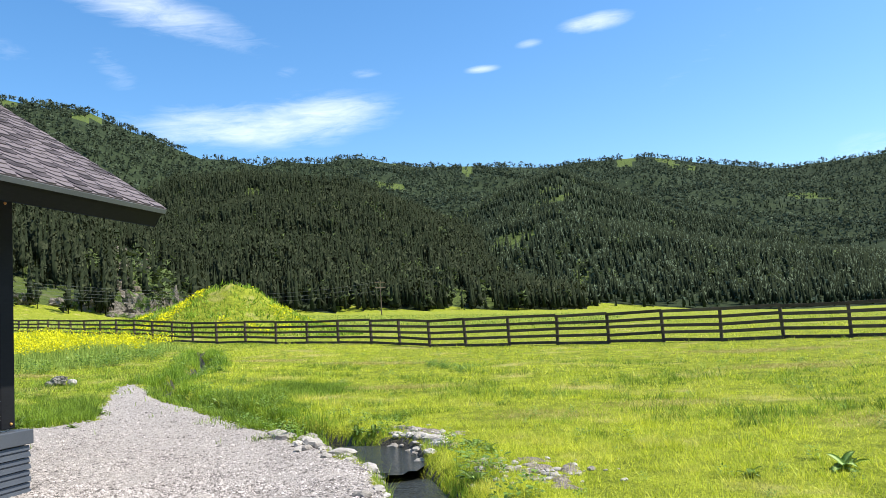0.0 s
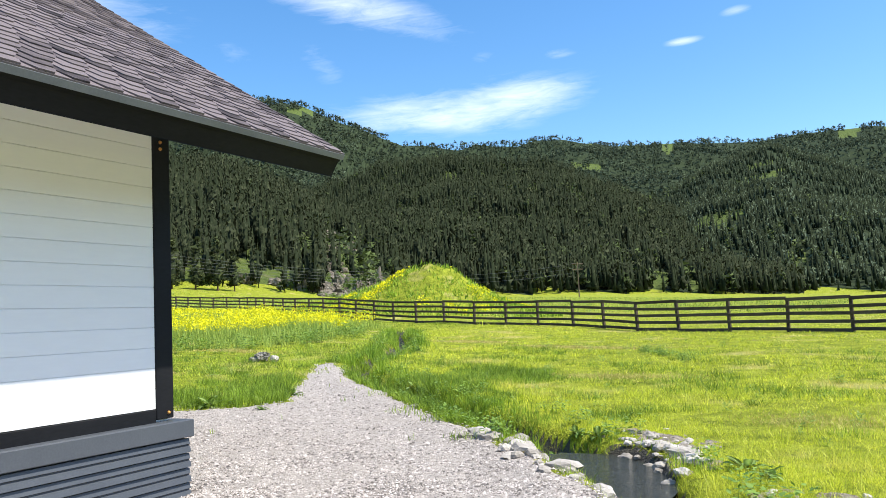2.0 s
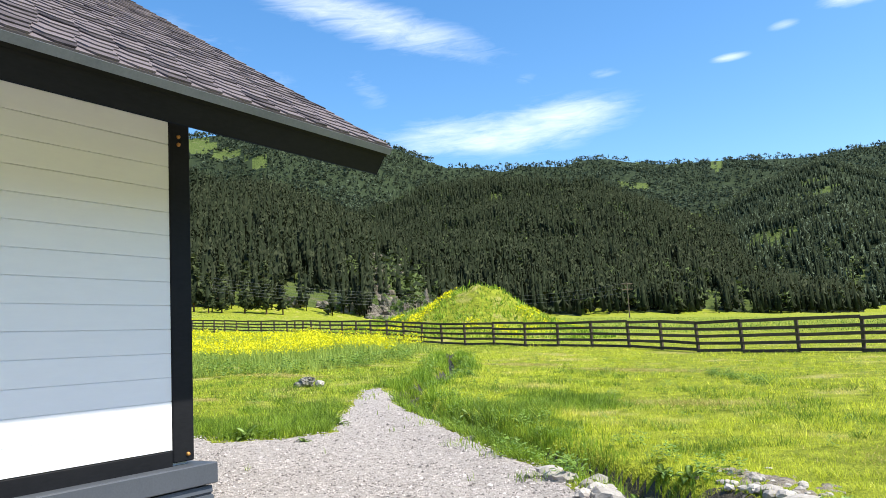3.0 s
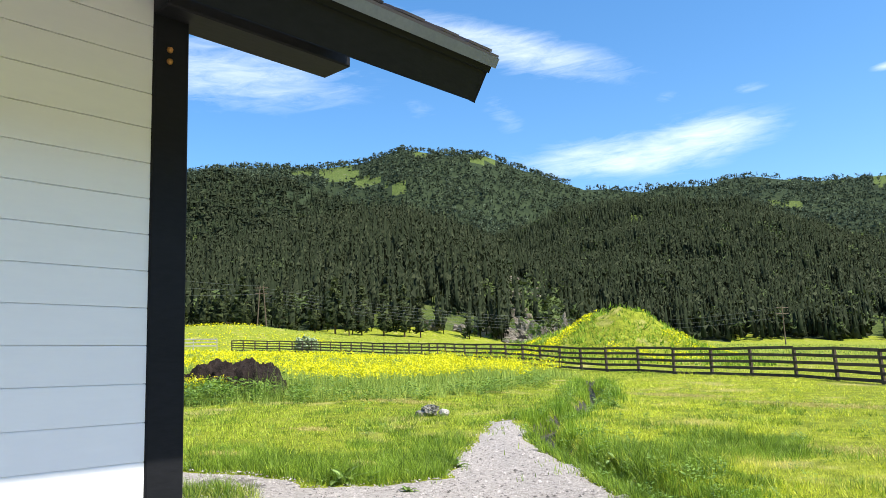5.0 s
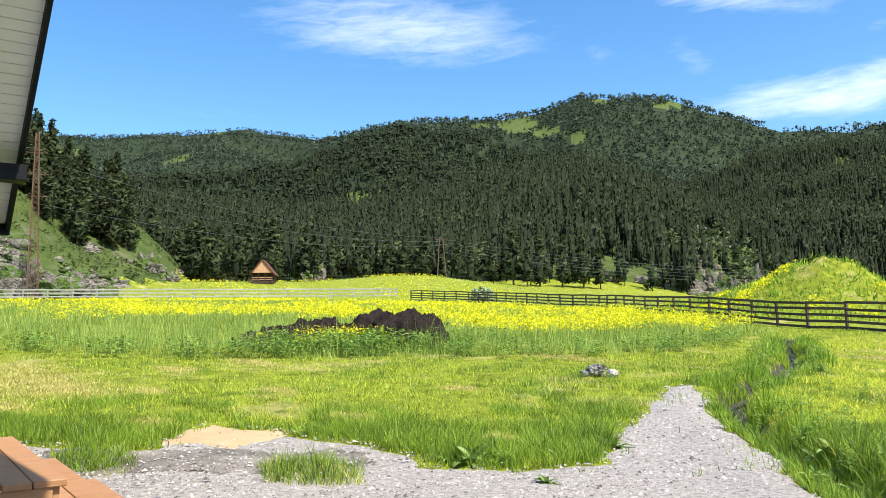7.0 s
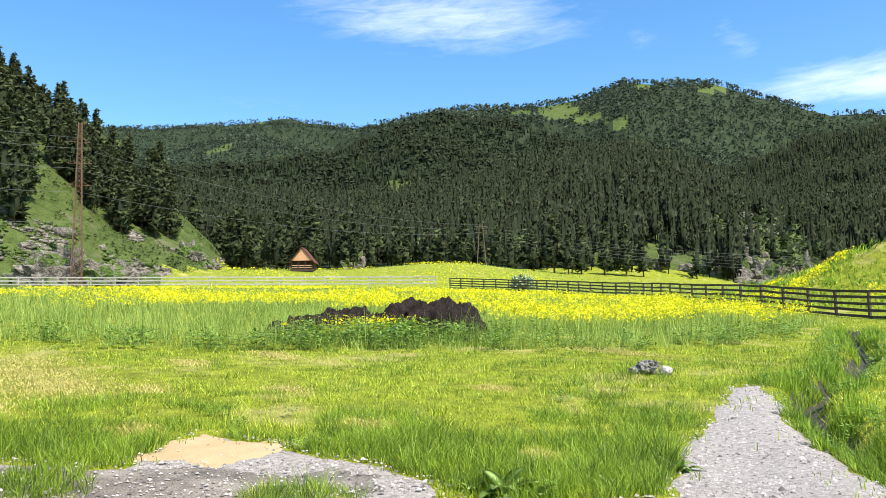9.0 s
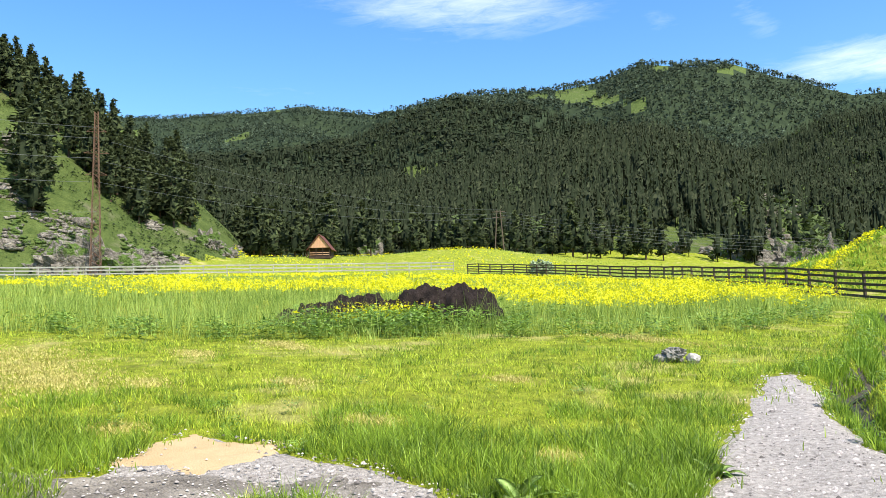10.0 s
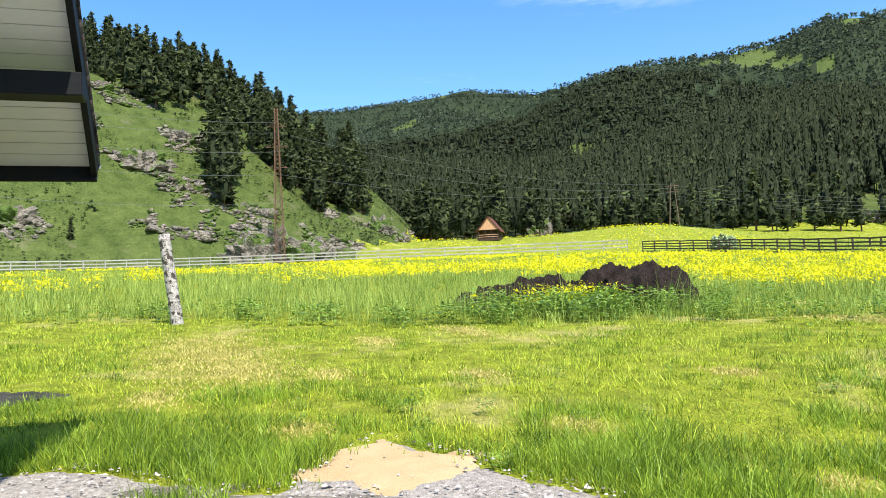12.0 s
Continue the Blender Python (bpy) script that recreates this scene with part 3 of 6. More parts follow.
def make_fence(name, label, line, step, material, zs, tall, rail_h, post_w, seed):
    rng = random.Random(seed)
    pts = along(line, step)
    pts = [(x, y, height(x, y)) for x, y in pts]
    fence = tagged(empty(name, *pts[len(pts) // 2]), label, "fence")
    inv = Matrix.Translation(-fence.location)
    pm = box(-post_w / 2, post_w / 2, -post_w / 2, post_w / 2, -0.3, tall, 0.008)
    post_me = bpy.data.meshes.new("post")
    pm.to_mesh(post_me); pm.free(); post_me.materials.append(material)
    rm = box(-0.5, 0.5, -0.018, 0.018, -rail_h / 2, rail_h / 2, 0.004)
    rail_me = bpy.data.meshes.new("rail")
    rm.to_mesh(rail_me); rm.free(); rail_me.materials.append(material)
    for i, (x, y, z) in enumerate(pts):
        a = pts[max(i - 1, 0)]
        b = pts[min(i + 1, len(pts) - 1)]
        turn = math.degrees(math.atan2(b[1] - a[1], b[0] - a[0]))
        shared("post", post_me, fence, inv @ pose(x, y, z, rng.uniform(-2, 2), rng.uniform(-2, 2), turn))
        if i + 1 < len(pts):
            q = pts[i + 1]
            d = Vector((q[0] - x, q[1] - y, q[2] - z))
            yaw = math.degrees(math.atan2(d.y, d.x))
            side = Vector((-d.y, d.x, 0)).normalized() * -(post_w / 2 + 0.02)
            if side.y > 0:
                side = -side
            for h in zs:
                j0, j1 = rng.uniform(-0.03, 0.03), rng.uniform(-0.03, 0.03)
                mid = Vector((x, y, z + h)) + d / 2 + side + Vector((0, 0, (j0 + j1) / 2))
                tilt = math.degrees(math.atan2(d.z + j1 - j0, math.hypot(d.x, d.y)))
                shared("rail", rail_me, fence, inv @ pose(*mid, 0, -tilt, yaw) @ Matrix.Diagonal((d.length + 0.04, 1, 1, 1)))


make_fence("ranch_fence", "dark brown weathered ranch fence with plank rails", FENCE_LINE, 2.35, M_FENCE, (0.1, 0.4, 0.7, 1.0, 1.3), 1.34, 0.13, 0.12, 4)
make_fence("pale_fence", "pale grey unpainted rail fence crossing the meadow", OLD_LINE, 3.0, M_OLDFENCE, (0.7, 1.15, 1.6), 1.7, 0.17, 0.12, 5)


# ---- stream and stones ----
M_WATER = mat("stream_water", (0.035, 0.038, 0.030), (0.06, 0.06, 0.045), 1.5, 13, 0.10, 0.9, 0.05, spec=0.35, stretch=(1, 2.5, 1))
M_BOULDER = mat("pale_stone", (0.22, 0.195, 0.165), (0.52, 0.475, 0.42), 5, 45, 0.85, 0.5, 0.01, rand=0.8)
M_SLATE = mat("dark_rock", (0.06, 0.055, 0.048), (0.36, 0.335, 0.29), 3, 22, 0.8, 0.8, 0.03)
M_SOIL = mat("dark_soil", (0.006, 0.0045, 0.004), (0.065, 0.046, 0.038), 5, 26, 0.95, 1.0, 0.12, spec=0.15)
M_GRASS = mat("grass_blades", (0.13, 0.21, 0.014), (0.72, 0.80, 0.08), 0.9, 7, 0.5, 0, spec=0.4, translucent=0.35, island=1.5, c=(0.70, 0.62, 0.20), cscale=0.42, cedge=(0.56, 0.72))
M_LUSH = mat("lush_blades", (0.05, 0.115, 0.009), (0.38, 0.53, 0.05), 1.2, 8, 0.5, 0, spec=0.35, translucent=0.32, island=1.0)
M_FIELD = mat("field_blades", (0.34, 0.42, 0.020), (0.97, 0.95, 0.10), 0.6, 7, 0.5, 0, spec=0.4, translucent=0.38, island=1.6, c=(0.80, 0.68, 0.20), cscale=0.42, cedge=(0.52, 0.68))
M_STRAW = mat("straw_blades", (0.40, 0.34, 0.09), (0.74, 0.63, 0.23), 1.2, 9, 0.7, 0, spec=0.2, translucent=0.2, island=0.8)
M_TALL = mat("meadow_blades", (0.10, 0.18, 0.02), (0.56, 0.68, 0.16), 0.3, 4, 0.6, 0, spec=0.2, translucent=0.35, island=1.1)
M_BANK = mat("bank_blades", (0.10, 0.21, 0.014), (0.46, 0.60, 0.06), 0.8, 6, 0.55, 0, spec=0.3, translucent=0.32, island=0.7)
M_YELLOW = mat("yellow_petals", (0.80, 0.70, 0.0), (0.98, 0.92, 0.05), 0.8, 6, 0.7, 0, spec=0.1, translucent=0.3, island=0.5)
M_LEAF = mat("dock_leaf", (0.24, 0.38, 0.07), (0.50, 0.62, 0.22), 6, 40, 0.45, 0.3, 0.01, spec=0.4, translucent=0.25, rand=0.5)
M_BUSH = mat("grey_leaves", (0.24, 0.32, 0.16), (0.50, 0.60, 0.36), 1.5, 9, 0.7, 0, translucent=0.25, island=0.6)
M_BIRCH = mat("birch_bark", (0.05, 0.042, 0.036), (0.80, 0.73, 0.68), 9, 30, 0.85, 0.8, 0.02, stretch=(1, 1, 1.6), c=(0.07, 0.055, 0.045), cscale=7.0, cedge=(0.53, 0.57))
M_HUTROOF = mat("brown_roofing", (0.10, 0.035, 0.025), (0.16, 0.06, 0.04), 2, 20, 0.7, 0.2, 0.01)
M_HUTWOOD = mat("orange_boards", (0.55, 0.27, 0.14), (0.72, 0.42, 0.25), 1.5, 12, 0.7, 0.2, 0.01, stretch=(6, 6, 1))
M_HUTLOG = mat("dark_boards", (0.045, 0.027, 0.02), (0.10, 0.06, 0.04), 2, 15, 0.8, 0.3, 0.02)
M_STEEL = mat("rusted_steel", (0.13, 0.075, 0.05), (0.26, 0.15, 0.10), 1, 12, 0.75, 0.2, 0.01, metal=0.3)
M_POLE = mat("pole_wood", (0.10, 0.07, 0.05), (0.20, 0.15, 0.11), 2, 20, 0.85, 0.3, 0.01)
M_WIRE = mat("wire", (0.16, 0.165, 0.17), (0.22, 0.225, 0.23), 3, 30, 0.5, 0, metal=0.4)

M_CLIFF = mat("cliff_rock", (0.075, 0.062, 0.048), (0.30, 0.26, 0.205), 0.5, 2.5, 0.9, 1.0, 0.4, island=0.6, c=(0.09, 0.13, 0.03), cscale=0.2, cedge=(0.52, 0.58))
M_BROAD = mat("broad_leaves", (0.045, 0.075, 0.02), (0.135, 0.18, 0.05), 0.3, 2, 0.8, 0.5, 0.3, translucent=0.2)
M_WEED = mat("weed_leaves", (0.09, 0.18, 0.02), (0.30, 0.44, 0.07), 1.5, 8, 0.5, 0, spec=0.35, translucent=0.3, island=0.8)
M_SCRUB = mat("scrub_leaves", (0.06, 0.105, 0.02), (0.15, 0.22, 0.045), 0.3, 3, 0.8, 0, translucent=0.2)

rng = np.random.default_rng(11)


def make_stream():
    pts, half = [], []
    for (ax, ay), (bx, by) in zip(STREAM, STREAM[1:]):
        n = max(2, int(math.hypot(bx - ax, by - ay) / 0.25))
        for k in range(n):
            pts.append((ax + (bx - ax) * k / n, ay + (by - ay) * k / n))
    pts = np.array(pts)
    tang = np.gradient(pts, axis=0)
    tang /= np.linalg.norm(tang, axis=1)[:, None]
    side = np.stack([-tang[:, 1], tang[:, 0]], 1)
    w = np.interp(pts[:, 1], [9.4, 10.2, 13.0, 14.0], [0.24, 0.07, 0.06, 0.025])
    cols = np.linspace(-1, 1, 7)
    xy = pts[:, None, :] + side[:, None, :] * (w[:, None] * cols[None, :])[:, :, None]
    z = np.interp(-pts[:, 0], [-10, 0, 6, 10, 15, 26], [-0.1, 0.08, 0.21, 0.33, 0.6, 1.12]) + 0.01 * np.clip(pts[:, 1] - 15, 0, 60) - np.interp(pts[:, 1], [6.0, 7.5, 8.0, 9.4, 10.5], [0.13, 0.10, 0.2, 0.2, 0.28])
    zz = np.repeat(z[:, None], 7, 1)
    verts, faces = np.concatenate([xy, zz[..., None]], -1).reshape(-1, 3), grid_faces(len(pts), 7)
    # the pool: a level sheet inside its carved bowl
    px, py = np.meshgrid(np.linspace(-4.3, -2.25, 24), np.linspace(7.5, 9.75, 24), indexing="ij")
    wet = (inside(px, py, POOL) > -0.18).ravel()[grid_faces(24, 24)].all(1)
    sheet = np.stack([px, py, np.full(px.shape, 0.078)], -1).reshape(-1, 3)
    faces = np.concatenate([faces, grid_faces(24, 24)[wet][:, ::-1] + len(verts)])
    me = mesh_from("stream", np.concatenate([verts, sheet]), faces, M_WATER, True)
    tagged(new("stream", me), "narrow shallow brook with clear dark water", "stream", kind="structure")


make_stream()


def stone_mesh(seed, flat=0.65, rough=0.25, subdiv=2, material=None, freq=1.7):
    bm = bmesh.new()
    bmesh.ops.create_icosphere(bm, subdivisions=subdiv, radius=1)
    off = Vector((seed * 3.7, seed * 1.3, seed * 2.1))
    for v in bm.verts:
        n = noise.fractal(v.co * freq + off, 0.8, 2.0, 4)
        if subdiv >= 3:
            d = noise.voronoi(v.co * freq * 1.1 + off)[0]
            n = 0.45 * n - 0.8 * d[0] + 0.3 * noise.noise(v.co * freq * 5 + off)
        v.co *= 1 + rough * n
        v.co.z *= flat
    me = bpy.data.meshes.new("stone")
    bm.to_mesh(me)
    bm.free()
    me.materials.append(material or M_BOULDER)
    return me


def make_stones():
    kinds = [stone_mesh(k, 0.55 + 0.1 * (k % 3), 0.3, 2) for k in range(5)]
    r = random.Random(5)
    spots = []
    edge = [(-2.3, 6.35), (-2.5, 7.05), (-2.85, 7.6), (-3.3, 8.1), (-3.8, 8.5), (-4.35, 9.1), (-5.1, 9.8), (-7.1, 11.7)]
    for x, y in along(edge, 0.12):
        if y > 9.6 and r.random() < 0.7:
            continue
        k = 2 if y < 9 else 1
        for _ in range(k):
            spots.append((x + r.gauss(0.05, 0.13), y + r.gauss(0, 0.13), r.uniform(0.025, 0.085)))
    for _ in range(30):  # the far bank of the pool
        a = r.random()
        spots.append((-3.2 + 0.75 * a + r.gauss(0, 0.12), 9.75 - 1.3 * a + r.gauss(0, 0.16), r.uniform(0.02, 0.07)))
    for k in range(150):  # small stones over the bare banks
        a = r.random()
        if k % 2:
            spots.append((-3.3 + 0.9 * a + r.gauss(0, 0.2), 10.2 - 1.5 * a + r.gauss(0, 0.25), r.uniform(0.012, 0.045)))
        else:
            spots.append((-1.2 + r.gauss(0, 0.3), 7.4 + r.gauss(0, 0.32), r.uniform(0.012, 0.035)))
    for _ in range(20):  # the pale stony patch
        spots.append((-1.2 + r.gauss(0, 0.3), 7.4 + r.gauss(0, 0.32), r.uniform(0.015, 0.06)))
    for x, y in ((-2.85, 7.72), (-3.83, 8.57), (-2.58, 9.05), (-2.45, 8.75), (-2.75, 9.3), (-4.0, 8.75), (-3.4, 8.2), (-4.85, 9.55), (-4.6, 9.3)):
        spots.append((x, y, r.uniform(0.08, 0.12)))
    for x, y, s in spots:
        ob = new("stone", r.choice(kinds))
        ob.matrix_basis = pose(x, y, float(valley(np.array(x), np.array(y))) + s * 0.25, 0, 0, r.uniform(0, 360)) @ Matrix.Diagonal((s * r.uniform(0.9, 1.5), s, s, 1))
        tagged(ob, "pale rounded stone at the brook's edge", "stone", "stones along the brook")


make_stones()


SAND = [(-13.6, 9.42), (-12.6, 9.85), (-11.9, 9.7), (-12.0, 9.1), (-12.5, 8.75), (-13.0, 8.95)]


def make_pebbles():
    n = 150000
    az, lr = rng.uniform(-2.4, 2.0, n), 18 * rng.random(n) ** 1.5
    x, y = -4.6 - np.sin(az) * lr, 5.5 + np.cos(az) * lr
    d = inside(x, y, YARD) + 0.35 * (fbm(x * 1.6, y * 1.6, 4, 3) - 0.47)
    keep = (d > -0.12) & ~((x < -5.86) & (y < 6.4)) & ~((x < -8.2) & (x > -10.5) & (y < 7.5)) & ((inside(x, y, SAND) < 0) | (rng.random(n) < 0.04))
    x, y, lr = x[keep], y[keep], lr[keep]
    n = len(x)
    s = (0.009 + 0.0004 * lr) * np.exp(rng.normal(0, 0.35, n))
    base = np.array([(1, 0, 0), (0, 1, 0), (-1, 0, 0), (0, -1, 0), (0, 0, 0.8), (0, 0, -0.6)])
    tri = np.array([(0, 1, 4), (1, 2, 4), (2, 3, 4), (3, 0, 4)])
    base = base[:5]
    v = base[None] * rng.uniform(0.6, 1.35, (n, 5, 3))
    a = rng.uniform(0, 6.28, n)
    ca, sa = np.cos(a)[:, None], np.sin(a)[:, None]
    vx, vy = v[..., 0] * ca - v[..., 1] * sa, v[..., 0] * sa + v[..., 1] * ca
    z = valley(x, y) + 0.012 + np.where(inside(x, y, [(-13.8, 7.0), (-13.8, 10.5), (-10.3, 10.5), (-10.3, 7.0)]) > 0, 0.022, 0.0)
    out = np.stack([x[:, None] + vx * s[:, None], y[:, None] + vy * s[:, None], z[:, None] + (v[..., 2] * 0.8) * s[:, None]], -1)
    faces = (tri[None] + (np.arange(n) * 5)[:, None, None]).reshape(-1, 3)
    tagged(new("pebbles", mesh_from("pebbles", out.reshape(-1, 3), faces, M_PEBBLE)), "loose grey and pinkish crushed gravel", "gravel", kind="stuff")


make_pebbles()

BARE = [[(-3.5, 10.5), (-2.9, 10.4), (-2.4, 9.6), (-2.35, 8.5), (-2.6, 8.6), (-2.85, 9.3), (-3.2, 9.75)], [(-1.75, 7.7), (-1.25, 8.0), (-0.75, 7.5), (-0.8, 6.7), (-1.3, 7.0)]]
MUD = [(-12.7, 7.4), (-12.3, 8.5), (-11.9, 8.95), (-11.3, 9.5), (-11.0, 10.25), (-10.6, 9.9), (-10.7, 8.9), (-11.2, 8.3), (-11.8, 7.4)]


def make_patch(name, label, poly, material, lift, ragged=0.8, rough=0.02):
    """A thin bare sheet over the turf with a ragged edge."""
    px, py = [p[0] for p in poly], [p[1] for p in poly]
    x, y = np.meshgrid(np.linspace(min(px) - 0.6, max(px) + 0.6, 70), np.linspace(min(py) - 0.6, max(py) + 0.6, 60), indexing="ij")
    d = inside(x, y, poly) + ragged * (fbm(x * 2.2, y * 2.2, 4, 13) - 0.5)
    z = valley(x, y) + lift + np.clip(d * 0.12, -0.06, 0.004) + rough * (fbm(x * 7, y * 7, 4, 17) - 0.5)
    faces = grid_faces(*x.shape)
    keep = (d.ravel()[faces] > -0.15).all(1)
    tagged(new(name, mesh_from(name, np.stack([x, y, z], -1).reshape(-1, 3), faces[keep][:, ::-1], material, True)), label, "soil", kind="structure")


make_patch("sand_patch", "bare orange sandy soil beside the gravel", SAND, M_SAND, 0.020)
make_patch("soil_patch", "bare dark soil in the lawn", [(-17.9, 5.4), (-17.8, 6.2), (-17.1, 6.3), (-16.8, 5.7), (-17.2, 5.2)], M_BED, 0.02, 0.8, 0.05)
make_patch("mud_patch", "grey gritty mud before the sandy soil", MUD, M_MUD, 0.021, 0.7, 0.03)
for poly in BARE:
    make_patch("stony_bank", "bare pale stony silt beside the brook", poly, M_SILT, 0.0, 0.9, 0.14)


# ---- grass ----
TALL_EDGE = [(-34, -12), (-30.5, 4.0), (-29, 8.6), (-23.6, 13.2), (-20.6, 18.6), (-18.6, 22.5), (-19.6, 27), (-22.5, 33), (-24.5, 39.5), (-33, 46.2), (-53.6, 57.0), (-80, 63), (-95, 61.8), (-101, 53.5), (-113, 28), (-126, 1), (-132, -14)]


def blades(name, x, y, h, w, material, label, lean=0.35, bend=3, zoff=0.0, way=None):
    """Grass: each blade is a bent, tapering strip."""
    n = len(x)
    a, la = rng.uniform(0, 6.283, n), rng.uniform(0, 6.283, n)
    la = la if way is None else way
    ln = h * lean * np.abs(rng.normal(0.6, 0.5, n))
    z = valley(x, y) - 0.01 + zoff
    wx, wy = np.cos(a) * w / 2, np.sin(a) * w / 2
    lx, ly = np.cos(la) * ln, np.sin(la) * ln
    if bend == 3:
        v = np.stack([np.stack([x - wx, y - wy, z], 1), np.stack([x + wx, y + wy, z], 1),
                      np.stack([x - wx * 0.8 + lx * 0.35, y - wy * 0.8 + ly * 0.35, z + h * 0.6], 1), np.stack([x + wx * 0.8 + lx * 0.35, y + wy * 0.8 + ly * 0.35, z + h * 0.6], 1),
                      np.stack([x + lx, y + ly, z + h], 1)], 1)
        tri = np.array([(0, 1, 3), (0, 3, 2), (2, 3, 4)])
    else:
        v = np.stack([np.stack([x - wx, y - wy, z], 1), np.stack([x + wx, y + wy, z], 1), np.stack([x + lx, y + ly, z + h], 1)], 1)
        tri = np.array([(0, 1, 2)])
    k = v.shape[1]
    faces = (tri[None] + (np.arange(n) * k)[:, None, None]).reshape(-1, 3)
    return tagged(new(name, mesh_from(name, v.reshape(-1, 3), faces, material)), label, "grass", kind="stuff")


def scatter(n, r0, r1, a0=-72, a1=112, cx=-4.5, cy=6.2):
    az, r = np.radians(rng.uniform(a0, a1, n)), np.exp(rng.uniform(math.log(r0), math.log(r1), n))
    return cx - np.sin(az) * r, cy + np.cos(az) * r, r


def open_ground(x, y):
    d = inside(x, y, YARD) + 0.35 * (fbm(x * 1.6, y * 1.6, 4, 3) - 0.47)
    island = np.minimum(np.hypot((x + 10.5) / 0.6, (y - 9.3) / 0.5), np.hypot((x + 11.9) / 0.65, (y - 7.75) / 0.35)) + 0.8 * (fbm(x * 3, y * 3, 3, 15) - 0.47)
    ok = ((d < -0.02) | (island < 1)) & (seg_dist(x, y, STREAM) > np.where(y > 9.6, 0.13, 0.22)) & (inside(x, y, POOL) < -0.05)
    ok &= ~((x < -5.8) & (x > -13.0) & (y < 6.45))
    ok &= (inside(x, y, MUD) < 0.0) | (island < 1)
    ok &= inside(x, y, SAND) + 0.5 * (fbm(x * 2.2, y * 2.2, 4, 13) - 0.47) < 0.0
    for poly in BARE:
        ok &= inside(x, y, poly) + 0.5 * (fbm(x * 2.2, y * 2.2, 4, 13) - 0.5) < 0.10
    return ok


def tufted(x, y, r, per, spread):
    """Splits tufts into blades: places, the way each leans, and the tuft that each belongs to."""
    idx = np.repeat(np.arange(len(x)), per)
    a = rng.uniform(0, 6.283, len(idx))
    q = spread * (r[idx] / 5) ** 0.6 * np.sqrt(rng.random(len(idx)))
    return x[idx] + np.cos(a) * q, y[idx] + np.sin(a) * q, a, idx


STRAW = [(-20.8, 8.2, 3.6, 1.1), (-18.0, 8.6, 1.4, 0.7), (-17.3, 9.65, 0.6, 0.3), (-21.2, 11.2, 0.9, 0.35), (-14.1, 8.82, 0.4, 0.28), (-13.2, 11.1, 0.4, 0.3), (-16.4, 11.4, 0.5, 0.3), (-11.0, 11.85, 0.3, 0.25), (-16.4, 7.5, 0.7, 0.3), (-22.0, 13.3, 1.4, 0.4), (-18.8, 20.5, 1.5, 0.5), (-15.0, 14.2, 0.5, 0.3), (-1.6, 11.8, 0.9, 0.7), (0.1, 13.0, 1.1, 0.6), (3.0, 19.6, 1.5, 0.7), (3.1, 26.5, 2.2, 0.9), (-5.5, 17.0, 1.4, 0.6), (-9.5, 26.0, 2.2, 0.7), (2.8, 10.6, 1.0, 0.6), (-14.0, 27.5, 1.6, 0.6)]


def thin(x, y):
    """1 in the middle of a dry patch, 0 outside."""
    best = np.zeros(np.shape(x))
    for cx, cy, sx, sy in STRAW:
        best = np.maximum(best, np.exp(-(((x - cx) / sx) ** 2 + ((y - cy) / sy) ** 2)))
    return np.clip(best * 1.5 + 0.8 * (fbm(x * 1.5, y * 1.5, 3, 35) - 0.5), 0, 1) * (best > 0.05)


def make_lush():
    """Darker, denser tufts on the near lawn and at the gravel's edge."""
    x, y, r = (np.concatenate(q) for q in zip(scatter(26000, 3.2, 13, 12, 112), scatter(6000, 5.0, 18, -60, 30), scatter(9000, 7.0, 22, 12, 112)))
    edge = np.exp(-((inside(x, y, YARD) + 0.3) / 0.45) ** 2)
    wild = fbm(x * 0.8, y * 0.8, 4, 37) + 0.22 * edge
    for cx, cy, w in ((-13.2, 8.1, 0.5), (-13.7, 7.6, 0.5), (-12.8, 8.6, 0.35), (-14.2, 8.7, 0.6), (-11.9, 10.6, 0.5), (-10.9, 10.95, 0.5), (-10.2, 11.4, 0.5), (-10.5, 9.3, 0.5), (-11.9, 7.75, 0.5)):
        wild = wild + 0.25 * np.exp(-(np.hypot(x - cx, y - cy) / w) ** 2)
    keep = open_ground(x, y) & (inside(x, y, TALL_EDGE) < 0.2) & (wild > 0.50) & (thin(x, y) < 0.4)
    x, y, r, wild, edge = x[keep], y[keep], r[keep], wild[keep], edge[keep]
    tall = (0.05 + 0.32 * np.clip(wild - 0.48, 0, 0.3)) * np.exp(rng.normal(0, 0.25, len(x)))
    bx, by, a, idx = tufted(x, y, r, 11, 0.07)
    keep = open_ground(bx, by)
    bx, by, a, idx = bx[keep], by[keep], a[keep], idx[keep]
    near = r[idx] < 9
    h, w = tall[idx] * np.exp(rng.normal(0, 0.3, len(bx))), 0.0036 * (r[idx] / 4) ** 0.8
    blades("lush_grass", bx[near], by[near], h[near], w[near], M_LUSH, "dense dark green grass tufts in the lawn", 0.9, 3, 0, a[near])
    blades("lush_tufts", bx[~near], by[~near], h[~near], w[~near] * 1.2, M_LUSH, "dense dark green grass tufts further off", 0.9, 1, 0, a[~near])


